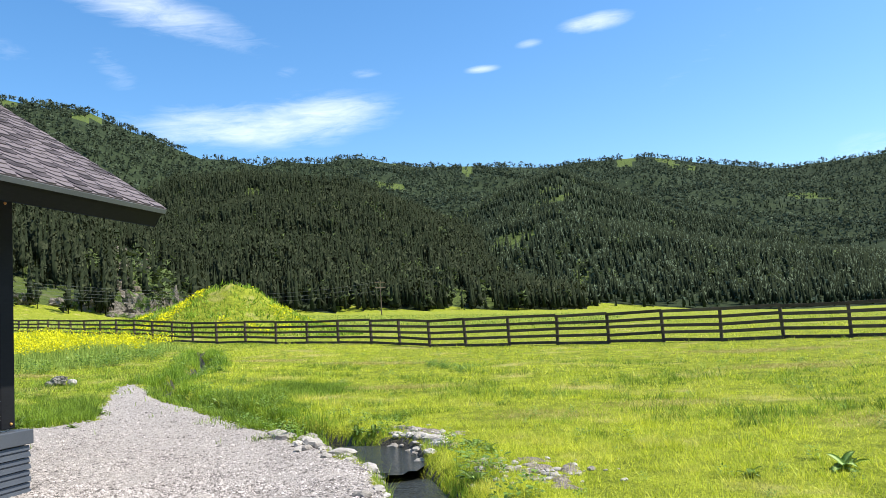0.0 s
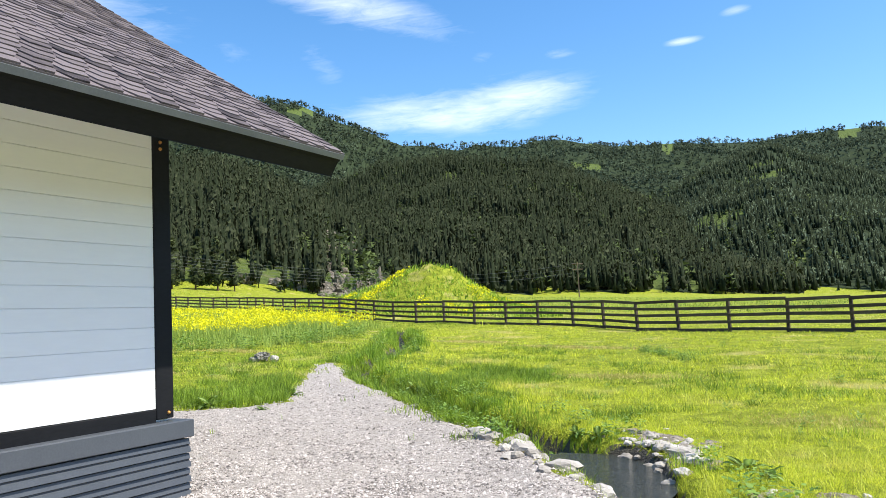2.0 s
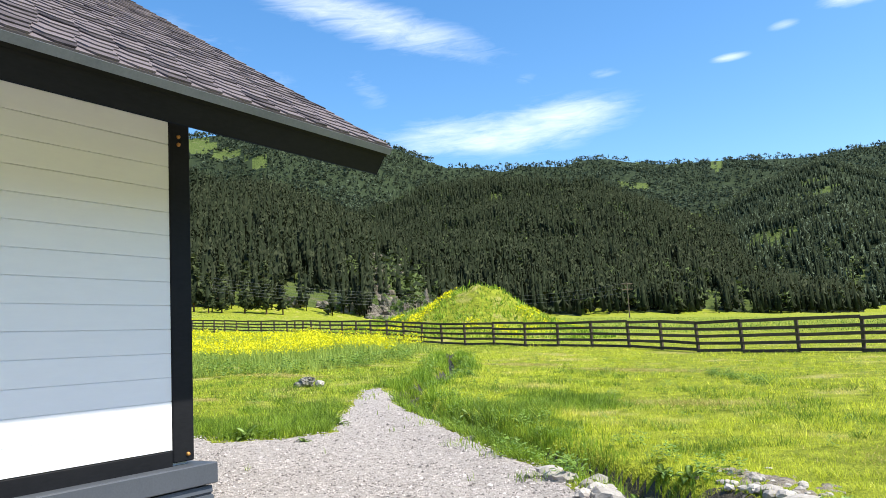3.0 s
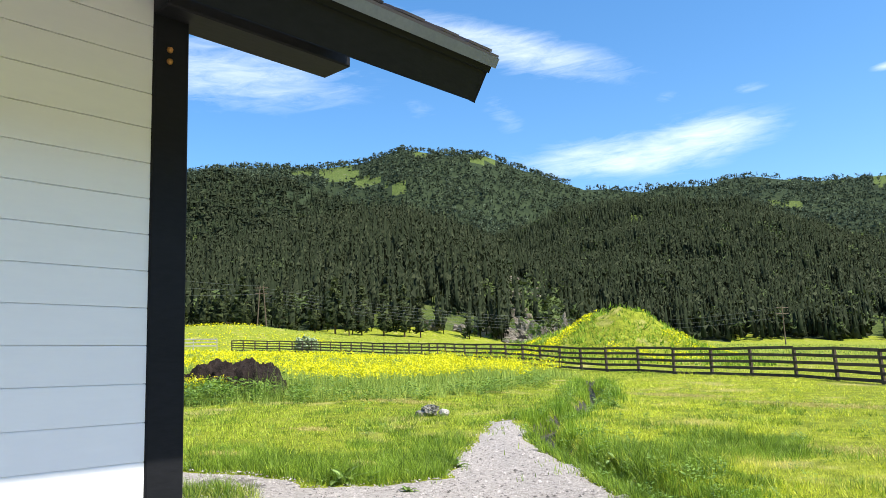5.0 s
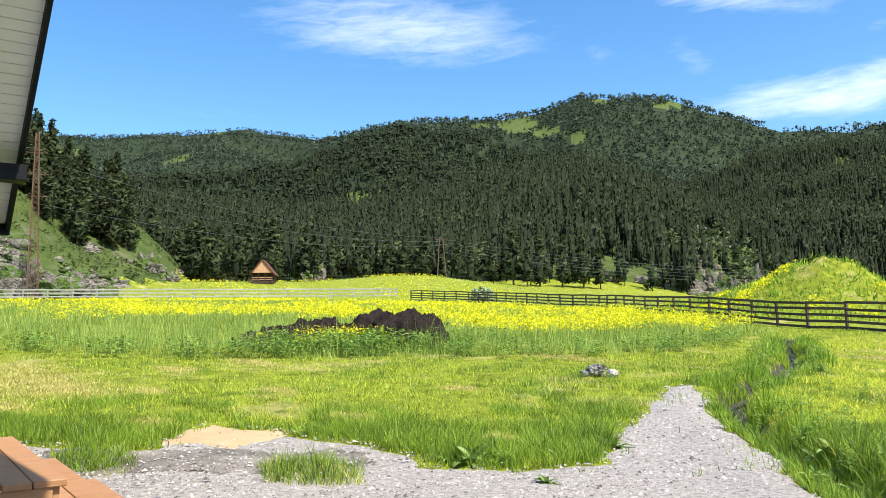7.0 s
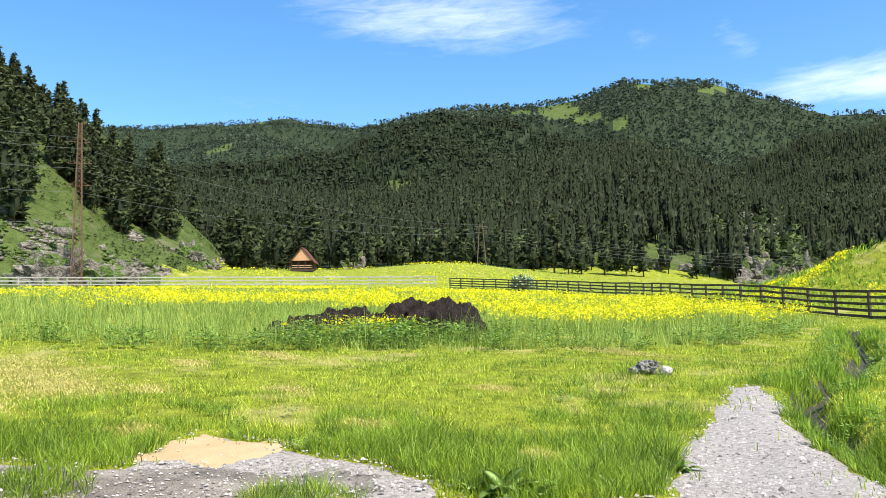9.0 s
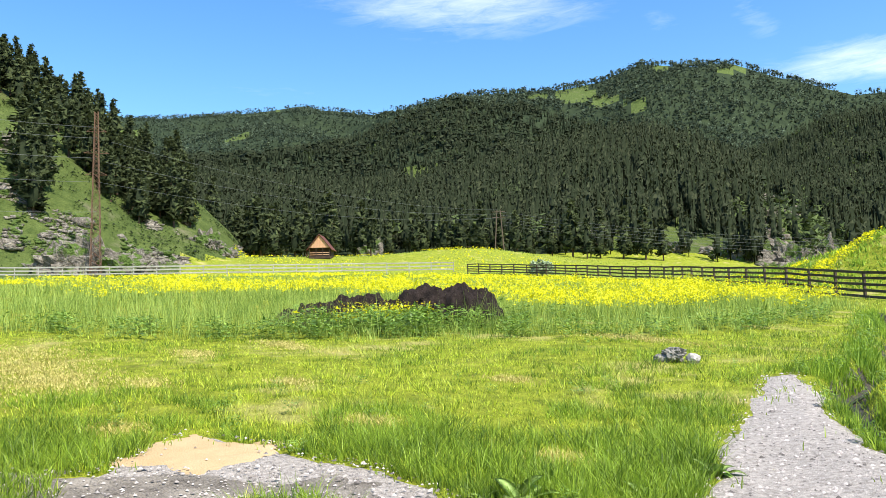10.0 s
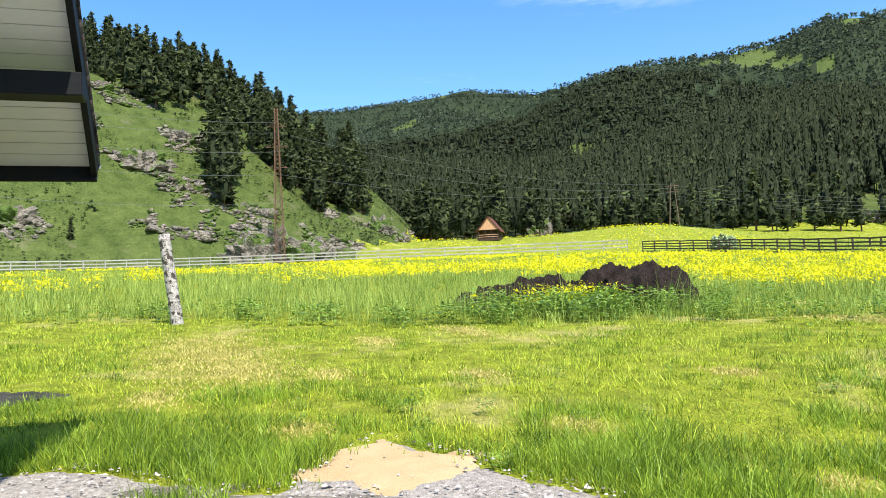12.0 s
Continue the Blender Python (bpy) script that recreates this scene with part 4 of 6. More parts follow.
def make_lawn():
    x, y, r = (np.concatenate(q) for q in zip(scatter(58000, 2.0, 80, -112, 40), scatter(64000, 3.0, 60, 15)))
    dry = fbm(x * 0.42, y * 0.42, 4, 31)
    keep = open_ground(x, y) & (inside(x, y, TALL_EDGE) < 0.3) & (rng.random(len(x)) < np.clip(1.6 - dry * 1.3, 0.15, 1) * (1 - 0.8 * thin(x, y)))
    x, y, r, dry = x[keep], y[keep], r[keep], dry[keep]
    clump = fbm(x * 1.7, y * 1.7, 3, 33)
    tall = (0.022 + 0.115 * clump ** 1.6) * np.exp(rng.normal(0, 0.42, len(x))) * np.clip(1.5 - dry * 1.0, 0.3, 1.2)
    bx, by, a, idx = tufted(x, y, r, 8, 0.045)
    keep = open_ground(bx, by)
    bx, by, a, idx = bx[keep], by[keep], a[keep], idx[keep]
    h = tall[idx] * np.exp(rng.normal(0, 0.25, len(bx)))
    w = 0.0036 * (r[idx] / 4) ** 0.85
    east = inside(bx, by, STREAM + [(-20, 60), (90, 60), (90, -14)]) > 0
    h = h * np.where(east, 0.8, 0.72) * (1 - 0.5 * thin(bx, by))
    near = (r[idx] < 11) & ~east
    far = (r[idx] >= 11) & ~east
    blades("lawn_grass", bx[near], by[near], h[near], w[near], M_GRASS, "fresh green rough-mown lawn grass", 0.8, 3, 0, a[near])
    blades("cut_grass", bx[far], by[far], h[far] * 1.1, w[far] * 1.3, M_GRASS, "green short grass before the tall meadow", 0.8, 1, 0, a[far])
    blades("field_grass", bx[east], by[east], h[east], w[east] * 1.25, M_FIELD, "short yellow-green field grass inside the fence", 0.9, 1, 0, a[east])


def make_meadow():
    x, y, r = scatter(34000, 14, 125, 12, 112)
    t = inside(x, y, TALL_EDGE) + 2.2 * (fbm(x * 0.5, y * 0.5, 3, 41) - 0.47)
    keep = t > 0
    x, y, r, t = x[keep], y[keep], r[keep], t[keep]
    tall = (0.12 + 0.75 * fbm(x * 0.7, y * 0.7, 4, 43) ** 1.4) * np.exp(rng.normal(0, 0.25, len(x))) * np.clip(0.45 + t * 0.5, 0.4, 1.1) * np.where(r > 60, 0.45, 1.0)
    bx, by, a, idx = tufted(x, y, r, 5, 0.07)
    blades("meadow_grass", bx, by, tall[idx] * np.exp(rng.normal(0, 0.3, len(bx))), 0.011 * (r[idx] / 16) ** 0.85, M_TALL, "tall grey-green uncut meadow grass", 0.5, 1, 0, a)
    x, y, r = scatter(50000, 70, 200, 0, 104)
    keep = inside(x, y, TALL_EDGE) < 0
    x, y, r = x[keep], y[keep], r[keep]
    blades("distant_grass", x, y, 0.12 + 0.3 * fbm(x * 0.3, y * 0.3, 3, 47), 0.05 * (r / 70), M_TALL, "distant pasture grass below the woods", 0.5, 1)


def make_bank():
    n = 42000
    pts = np.array(along(STREAM[2:], 0.02))
    p = pts[rng.integers(0, len(pts), n)]
    x, y = p[:, 0] + rng.normal(0, 0.38, n), p[:, 1] + rng.normal(0, 0.38, n)
    keep = open_ground(x, y) & (fbm(x * 0.9, y * 0.9, 3, 51) > 0.40)
    x, y = x[keep], y[keep]
    s = seg_dist(x, y, STREAM)
    h = (0.06 + 0.34 * fbm(x * 1.2, y * 1.2, 3, 53) ** 1.5) * np.exp(rng.normal(0, 0.3, len(x))) * np.clip(1.35 - s * 0.45, 0.4, 1.2)
    r = np.hypot(x + 4.5, y - 6.2)
    h = h * np.clip(0.25 + r / 22, 0.45, 0.85)
    blades("bank_grass", x, y, h, 0.006 * (np.clip(r, 4, 40) / 4) ** 0.7, M_BANK, "lush dark green grass along the brook", 0.5)
    # stray tufts in the gravel
    x, y, r = scatter(26000, 3, 16, -10, 110)
    d = inside(x, y, YARD)
    tuft = fbm(x * 2.4, y * 2.4, 3, 57) + 0.25 * np.exp(-(d / 0.5) ** 2)
    keep = (d > -0.3) & (tuft > 0.74) & (y > 8.5)
    blades("gravel_tufts", x[keep], y[keep], 0.05 + 0.08 * rng.random(keep.sum()), 0.007 * (r[keep] / 4) ** 0.6, M_BANK, "sparse grass tufts growing through the gravel", 0.7)


def make_straw():
    """Yellowed, thin patches in the lawn."""
    xs, ys, rs = [], [], []
    for cx, cy, sx, sy in STRAW:
        n = int(1500 * sx * sy + 250)
        xs.append(cx + rng.normal(0, 0.55, n) * sx)
        ys.append(cy + rng.normal(0, 0.55, n) * sy)
        rs.append(np.full(n, math.hypot(cx + 4.5, cy - 6.2)))
    x, y, r = (np.concatenate(q) for q in (xs, ys, rs))
    keep = open_ground(x, y)
    x, y, r = x[keep], y[keep], r[keep]
    blades("straw", x, y, rng.uniform(0.02, 0.05, len(x)), 0.008 * (r / 6) ** 0.85, M_STRAW, "dry straw-coloured thin grass patches", 1.0, 1, 0.02)


make_lawn()
make_lush()
make_straw()
make_meadow()
make_bank()


def make_flowers():
    sets = []
    x, y, r = scatter(120000, 22, 118, 20, 110)
    t = inside(x, y, TALL_EDGE)
    patch = fbm(x * 0.11 + 4, y * 0.11, 3, 61) * 0.55 + fbm(x * 0.6, y * 0.6, 3, 63) * 0.55
    far = (t > 1.0) & (r > 34) & (patch > 0.552)
    band = (t > 0.3) & (seg_dist(x, y, [(-36, 22.5), (-28, 25.5), (-23.0, 30.0), (-22, 32)]) < 2.3 + 2.2 * (patch - 0.5)) & (patch > 0.50)
    sets.append((x[far | band], y[far | band], r[far | band], rng.uniform(0.5, 0.95, (far | band).sum()) * np.where(r[far | band] > 60, 0.4, 1.0)))
    # beside the heap of soil
    n = 420
    x, y = -25.4 + rng.normal(0, 0.5, n), 17.4 + rng.normal(0, 0.9, n)
    sets.append((x, y, np.full(n, 24.0), rng.uniform(0.3, 0.75, n)))
    # on the mound and beyond the pale fence
    n = 9000
    x, y = rng.uniform(-50, -25, n), rng.uniform(50, 62, n)
    k = fbm(x * 0.5, y * 0.5, 3, 67) > 0.53
    sets.append((x[k], y[k], np.full(k.sum(), 55.0), np.full(k.sum(), 0.35)))
    n = 4500
    x, y = rng.uniform(-190, -100, n), rng.uniform(40, 110, n)
    k = (fbm(x * 0.09, y * 0.09, 3, 69) > 0.52) & (x < -60 - 0.6 * y)
    sets.append((x[k], y[k], np.full(k.sum(), 140.0), np.full(k.sum(), 0.4)))
    x, y, r, h = (np.concatenate(c) for c in zip(*sets))
    n, per = len(x), 4
    idx = np.repeat(np.arange(n), per)
    m = len(idx)
    s = 0.026 * (r[idx] / 24) ** 0.75 * np.exp(rng.normal(0, 0.35, m))
    z = terrain(x, y)
    c = np.stack([x[idx] + rng.normal(0, 0.07, m), y[idx] + rng.normal(0, 0.07, m), z[idx] + h[idx] * rng.uniform(0.72, 1.05, m)], -1)
    v = c[:, None] + rng.normal(0, 0.75, (m, 3, 3)) * s[:, None, None]
    faces = np.arange(m * 3).reshape(-1, 3)
    tagged(new("yellow_flowers", mesh_from("yellow_flowers", v.reshape(-1, 3), faces, M_YELLOW)), "drifts of bright yellow wintercress in bloom", "flowers", kind="stuff")
    stems = rng.random(n) < 0.25
    xs, ys = x[stems], y[stems]
    blades("flower_stems", xs, ys, h[stems] * 0.95, 0.012 * (r[stems] / 24) ** 0.8, M_TALL, "thin green flower stems", 0.1, 1)


make_flowers()


def make_mound_growth():
    n = 9000
    x, y = rng.uniform(-49, -20, n), rng.uniform(47, 63, n)
    k = np.hypot((x + 34.5) / 13, (y - 56.6) / 8) < 1
    x, y = x[k], y[k]
    blades("mound_growth", x, y, rng.uniform(0.12, 0.45, len(x)), rng.uniform(0.06, 0.16, len(x)), M_BANK, "rank green weeds covering the earth mound", 0.8, 1)


make_mound_growth()


def weed_template(r, n=46):
    vs, fs = [], []
    for k in range(n):
        a, q = r.uniform(0, 6.28), 0.42 * math.sqrt(r.random())
        z = r.uniform(0.1, 1.0) * (1 - q * q * 2)
        c = Vector((math.cos(a) * q, math.sin(a) * q, z))
        d = Vector((math.cos(a) + r.uniform(-0.7, 0.7), math.sin(a) + r.uniform(-0.7, 0.7), r.uniform(-0.3, 0.6))).normalized() * r.uniform(0.16, 0.3)
        w = Vector((-d.y, d.x, r.uniform(-0.05, 0.05))) * 0.35
        base = len(vs)
        vs += [tuple(c), tuple(c + d * 0.5 + w), tuple(c + d), tuple(c + d * 0.5 - w)]
        fs += [(base, base + 1, base + 2), (base, base + 2, base + 3)]
    return np.array(vs), np.array(fs)


WEEDY = (-7.4, 25.3, -4.7, 20.9)


def make_weeds():
    """Leafy weeds along the meadow's edge and the brook."""
    r = random.Random(41)
    kinds = [weed_template(r) for _ in range(5)]
    xs, ys, hs = [], [], []
    for (x, y) in along([(-30.5, 4.0), (-29, 8.6), (-23.6, 13.2), (-20.6, 18.6), (-18.6, 22.5), (-19.6, 27), (-22.5, 33)], 0.16):
        if r.random() < 0.8:
            xs.append(x + r.gauss(-0.6, 0.8)); ys.append(y + r.gauss(0.3, 0.7)); hs.append(r.uniform(0.25, 0.6))
    for (x, y) in along(STREAM[2:], 0.075):
        side = r.choice((-1, 1))
        d = abs(r.gauss(0.55, 0.25))
        xs.append(x + side * d * 0.75); ys.append(y + side * d * 0.66); hs.append(r.uniform(0.08, 0.26))
    for k in range(170):
        xs.append(-25.0 + r.gauss(0, 1.0)); ys.append(18.0 + r.gauss(0, 1.6)); hs.append(r.uniform(0.4, 0.75))
    for k in range(620):
        xs.append(r.uniform(-16, 10)); ys.append(r.uniform(5, 32)); hs.append(r.uniform(0.05, 0.2))
    for k in range(90):  # a dark weedy streak in the field
        a = r.random()
        xs.append(WEEDY[0] + (WEEDY[2] - WEEDY[0]) * a + r.gauss(0, 0.2)); ys.append(WEEDY[1] + (WEEDY[3] - WEEDY[1]) * a + r.gauss(0, 0.25)); hs.append(r.uniform(0.08, 0.2))
    x, y, h = np.array(xs), np.array(ys), np.array(hs)
    keep = open_ground(x, y) & (inside(x, y, POOL) < -0.3) & ((seg_dist(x, y, STREAM) > 0.42) | (y > 9.8))
    forest("weeds", "leafy green weeds along the meadow edge and brook", x[keep], y[keep], h[keep], kinds, M_WEED, False)


# ---- broad-leaved plants ----
def leaf_mesh(length, width, droop):
    bm = bmesh.new()
    rows = []
    for i in range(7):
        t = i / 6
        w = width * math.sin(math.pi * min(1, t * 0.93 + 0.07)) ** 0.7
        z = length * (0.55 * t - droop * t * t)
        x = length * (t - 0.18 * t * t)
        rows.append([bm.verts.new((x, s * w / 2, z + abs(s) * w * 0.14)) for s in (-1, 0, 1)])
    for a, b in zip(rows, rows[1:]):
        for k in range(2):
            bm.faces.new((a[k], b[k], b[k + 1], a[k + 1]))
    bmesh.ops.solidify(bm, geom=bm.faces[:], thickness=0.002)
    me = bpy.data.meshes.new("leaf")
    bm.to_mesh(me)
    bm.free()
    me.materials.append(M_LEAF)
    for p in me.polygons:
        p.use_smooth = True
    return me


def make_docks():
    r = random.Random(8)
    leaves = [leaf_mesh(0.30, 0.11, 0.55), leaf_mesh(0.24, 0.10, 0.8), leaf_mesh(0.34, 0.12, 0.35)]
    plant = tagged(empty("dock_plant"), "broad-leaved green dock plant at the gravel's edge", "plant", "dock plants")
    for i in range(13):
        shared("leaf", r.choice(leaves), plant, pose(r.uniform(-0.05, 0.05), r.uniform(-0.05, 0.05), 0.0, 0, r.uniform(-25, 15), i * 137.5 + r.uniform(-20, 20)))
    spots = [(-10.05, 10.75, 0.9), (-9.85, 10.95, 0.8), (-10.25, 10.6, 0.8), (-9.75, 11.6, 0.9), (-9.9, 12.5, 1.1), (-10.0, 12.2, 0.8), (-10.75, 12.3, 0.7), (-8.7, 13.9, 1.5), (-8.2, 13.8, 1.4), (-7.8, 13.45, 1.2), (-8.45, 14.2, 1.2), (-8.75, 14.35, 1.0), (-2.0, 8.6, 1.0), (-1.8, 8.4, 0.8), (-1.6, 6.85, 1.0),
             (-3.65, 9.95, 0.9), (-3.95, 10.15, 0.8), (-4.65, 10.2, 1.1), (-4.2, 10.1, 0.9), (-5.3, 11.1, 0.9), (-6.6, 12.4, 1.0), (1.5, 7.6, 1.1), (0.7, 7.3, 0.7), (-9.0, 10.75, 0.6), (-15.5, 25.5, 1.6), (-14.5, 23.8, 1.5), (-16.6, 27.5, 1.7), (-13.2, 22.3, 1.3)]
    for i, (x, y, s) in enumerate(spots):
        m = pose(x, y, float(valley(np.array(x), np.array(y))) + 0.005, 0, 0, r.uniform(0, 360))
        if i == 0:
            plant.matrix_basis = m
        else:
            c = copy_thing(plant, m)
            c.scale = (s * 0.68, s * 0.68, s * 0.68)


make_docks()


# ---- rocks, soil heap, log post ----
def rock_thing(name, label, x, y, sx, sy, sz, seed, material, turn=0, sink=0.25, rough=0.45, subdiv=4, freq=1.6, group=""):
    me = stone_mesh(seed, 1.0, rough, subdiv, material, freq)
    ob = new(name, me)
    ob.matrix_basis = pose(x, y, height(x, y) + sz * (1 - 2 * sink), 0, 0, turn) @ Matrix.Diagonal((sx, sy, sz, 1))
    return tagged(ob, label, name.replace("_", " "), group)


rock_thing("rock", "dark grey angular rock lying in the grass", -15.35, 17.85, 0.25, 0.17, 0.17, 3, M_SLATE, 35, 0.15, 0.5, 4)
rock_thing("rock", "small pale stone beside the dark rock", -15.06, 18.02, 0.15, 0.12, 0.11, 6, M_BOULDER, 10, 0.15, 0.3, 3)
rock_thing("rock", "dark grey angular rock lying in the grass", -15.5, 17.7, 0.15, 0.12, 0.09, 9, M_SLATE, 80, 0.2, 0.4, 3)


def make_heap():
    heap = tagged(empty("soil_heap", -26.6, 20.2, height(-26.6, 20.2)), "heap of dark clumpy dug soil with a low tail", "soil heap")
    base = heap.location.copy()
    lumps = [(-25.75, 20.65, 1.15, 1.1, 1.10), (-26.25, 19.8, 1.15, 1.05, 1.15), (-26.9, 18.6, 0.9, 0.8, 0.80), (-27.1, 17.9, 0.9, 0.9, 0.72), (-27.4, 17.3, 0.9, 0.9, 0.58), (-27.8, 16.5, 0.8, 0.8, 0.40)]
    x, y = np.meshgrid(np.linspace(-31.0, -23.5, 150), np.linspace(13.4, 23.0, 190), indexing="ij")
    wx, wy = x + 1.1 * (fbm(x * 1.7, y * 1.7, 4, 81) - 0.47), y + 0.6 + 1.1 * (fbm(x * 1.7, y * 1.7, 4, 85) - 0.47)
    h = np.full(x.shape, -0.3)
    for lx, ly, sx, sy, sz in lumps:
        d = np.hypot((wx - lx) / (sx * 1.15), (wy - ly) / (sy * 1.15))
        h = np.maximum(h, sz * 0.86 * (1 - np.clip(d, 0, 2) ** 3.6))
    h = h + np.clip(h + 0.2, 0, 0.6) * (1.0 * (fbm(x * 2.2, y * 2.2, 5, 87) - 0.47) + 0.9 * np.abs(fbm(x * 6, y * 6, 4, 89) - 0.45))
    faces = grid_faces(*x.shape)
    keep = (h.ravel()[faces] > -0.25).any(1)
    me = mesh_from("mound", np.stack([x - base.x, y - base.y, valley(x, y) - base.z + h], -1).reshape(-1, 3), faces[keep][:, ::-1], M_SOIL)
    shared("mound", me, heap, Matrix())
    r = random.Random(3)
    me = stone_mesh(12, 0.8, 0.5, 2, M_SOIL, 2.0)
    for i in range(60):
        x, y, sx, sy, sz = r.choice(lumps[:5])
        a = r.uniform(0, 6.28)
        f = r.uniform(0.7, 1.1)
        s = r.uniform(0.05, 0.16)
        shared("clod", me, heap, pose(x + math.cos(a) * sx * f - base.x, y - 0.6 + math.sin(a) * sy * f - base.y, max(0.05, sz * math.sqrt(max(0, 1 - f * f)) * 0.95), r.uniform(0, 90), 0, r.uniform(0, 360)) @ Matrix.Diagonal((s, s, s, 1)))


make_heap()


def make_log():
    x, y = -28.0, 7.7
    bm = bmesh.new()
    rings = []
    for i in range(15):
        z = -0.2 + i * 0.178
        rad = 0.155 - 0.016 * i / 14
        rings.append([bm.verts.new((math.cos(a) * rad * (1 + 0.10 * noise.noise(Vector((math.cos(a) * 1.5, math.sin(a) * 1.5, z * 4)))), math.sin(a) * rad * (1 + 0.10 * noise.noise(Vector((math.cos(a), math.sin(a), z * 5 + 9)))), z)) for a in [k * 0.3927 for k in range(16)]])
    for p, q in zip(rings, rings[1:]):
        for k in range(16):
            bm.faces.new((p[k], p[(k + 1) % 16], q[(k + 1) % 16], q[k]))
    top = bm.verts.new((0.01, 0, rings[-1][0].co.z + 0.02))
    for k in range(16):
        bm.faces.new((rings[-1][k], rings[-1][(k + 1) % 16], top))
    ob = part("log_post", bm, M_BIRCH, None, "upright weathered log post with flaking white bark", True)
    ob.matrix_basis = pose(x, y, height(x, y), 7.0, 0, 0)
    tagged(ob, category="post")


make_log()

# outcrops on the rocky hillside: azimuth, distance, half sizes
for k, (a, d, sx, sy, sz) in enumerate(((80.9, 131, 9, 6, 7.0), (84.2, 129, 9, 6, 7.5), (82.6, 131, 11, 7, 9.0), (79.6, 136, 5, 4, 6.5), (91.5, 146, 10, 5, 6), (95.5, 150, 9, 5, 6.5), (88.5, 158, 7, 4, 4), (99, 131, 8, 5, 5), (94, 170, 8, 4, 4), (75.6, 163, 6, 4, 6), (77.0, 172, 5, 4, 6), (74.0, 160, 4, 3, 3.5), (99.5, 158, 9, 5, 5),
                                     (64.2, 196, 6, 5, 8.0), (36.0, 225, 12, 7, 13), (38.5, 222, 8, 5, 7), (40.5, 224, 9, 5, 5), (33.6, 232, 7, 5, 14), (43.0, 222, 6, 4, 5), (13.0, 415, 12, 7, 14), (9.0, 412, 12, 7, 12))):
    x, y = CENTRE[0] - math.sin(radians(a)) * d, CENTRE[1] + math.cos(radians(a)) * d
    rock_thing("rock_outcrop", "weathered grey-brown rock outcrop on the grassy slope", x, y, sx * 0.62, sy * 0.5, sz * 0.6, 20 + k, M_ROCK, a + 8 * (k % 3), 0.52, 0.7, 4, 2.2, "hillside outcrops")


# ---- trees ----
def needles(r, n, slim=0.13, size=0.045, bare=0.12, point=0.8, plain=False):
    """A conifer 1 m tall: loose ragged sprays of needles filling a tapering crown, on a thin trunk."""
    vs, fs = [], []
    lean = (r.uniform(-0.03, 0.03), r.uniform(-0.03, 0.03))
    for k in range(n):
        f = (k + r.random()) / n
        f = 1 - (1 - f) ** 0.72
        env = slim * min(1.0, 0.62 + 1.5 * f) * (1 - f) ** point + 0.012
        a, q = r.uniform(0, 6.283), env * math.sqrt(r.uniform(0.12, 1.0))
        z = bare + (1 - bare) * f * 0.985
        s = size * (1.25 - 0.75 * f)
        base = len(vs)
        ca, sa = math.cos(a), math.sin(a)
        for _ in range(3):
            o, t, u = r.gauss(0, 0.5) * s, r.gauss(0, 0.85) * s, r.gauss(0, 0.95) * s
            vs.append((lean[0] * f + ca * (q + o) - sa * t, lean[1] * f + sa * (q + o) + ca * t, min(1.02, z + u - 0.5 * o)))
        fs.append((base, base + 1, base + 2))
    # a dark core, coloured as the shade inside the crown
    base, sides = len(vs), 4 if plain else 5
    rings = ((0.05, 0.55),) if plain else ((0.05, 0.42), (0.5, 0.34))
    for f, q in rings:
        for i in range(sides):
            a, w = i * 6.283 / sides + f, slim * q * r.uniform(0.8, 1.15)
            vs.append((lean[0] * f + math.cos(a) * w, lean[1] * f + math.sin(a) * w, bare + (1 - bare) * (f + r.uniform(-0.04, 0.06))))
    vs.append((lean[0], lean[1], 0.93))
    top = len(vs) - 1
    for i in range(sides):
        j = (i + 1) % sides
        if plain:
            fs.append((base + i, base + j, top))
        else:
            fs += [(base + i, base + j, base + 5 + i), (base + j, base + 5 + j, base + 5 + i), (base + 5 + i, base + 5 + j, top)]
    if not plain:
        base = len(vs)
        for z, q in ((-0.03, 0.011), (0.6, 0.006)):
            for a in (0, 2.1, 4.2):
                vs.append((math.cos(a) * q, math.sin(a) * q, z))
        for i in range(3):
            j = (i + 1) % 3
            fs += [(base + i, base + j, base + 3 + j), (base + i, base + 3 + j, base + 3 + i)]
    return np.array(vs), np.array(fs), n


def roundtree(r, n=40, size=0.09):
    """A broadleaf 1 m tall: small leafy sprays in a few uneven clumps."""
    vs, fs = [], []
    clumps = [(r.uniform(-0.22, 0.22), r.uniform(-0.22, 0.22), r.uniform(0.3, 0.8), r.uniform(0.14, 0.26)) for _ in range(6)]
    for k in range(n):
        cx, cy, cz, cr = clumps[k % 6]
        d = Vector((r.gauss(0, 1), r.gauss(0, 1), r.gauss(0, 1))).normalized() * cr * r.uniform(0.5, 1.05)
        base = len(vs)
        for _ in range(3):
            vs.append((cx + d.x + r.gauss(0, size * 0.8), cy + d.y + r.gauss(0, size * 0.8), max(0.0, cz + d.z + r.gauss(0, size * 0.7))))
        fs.append((base, base + 1, base + 2))
    # one clump gets a dark core painted as shade within the foliage
    for cx, cy, cz, cr in clumps[:1]:
        base, cr = len(vs), cr * 1.2
        for d in ((1, 0, -0.1), (0, 1, 0.1), (-1, 0, -0.1), (0, -1, 0.1), (0, 0, 1)):
            vs.append((cx + d[0] * cr * 0.9, cy + d[1] * cr * 0.9, cz + d[2] * cr * 0.9))
        fs += [(base, base + 1, base + 4), (base + 1, base + 2, base + 4), (base + 2, base + 3, base + 4), (base + 3, base, base + 4)]
    return np.array(vs), np.array(fs), n


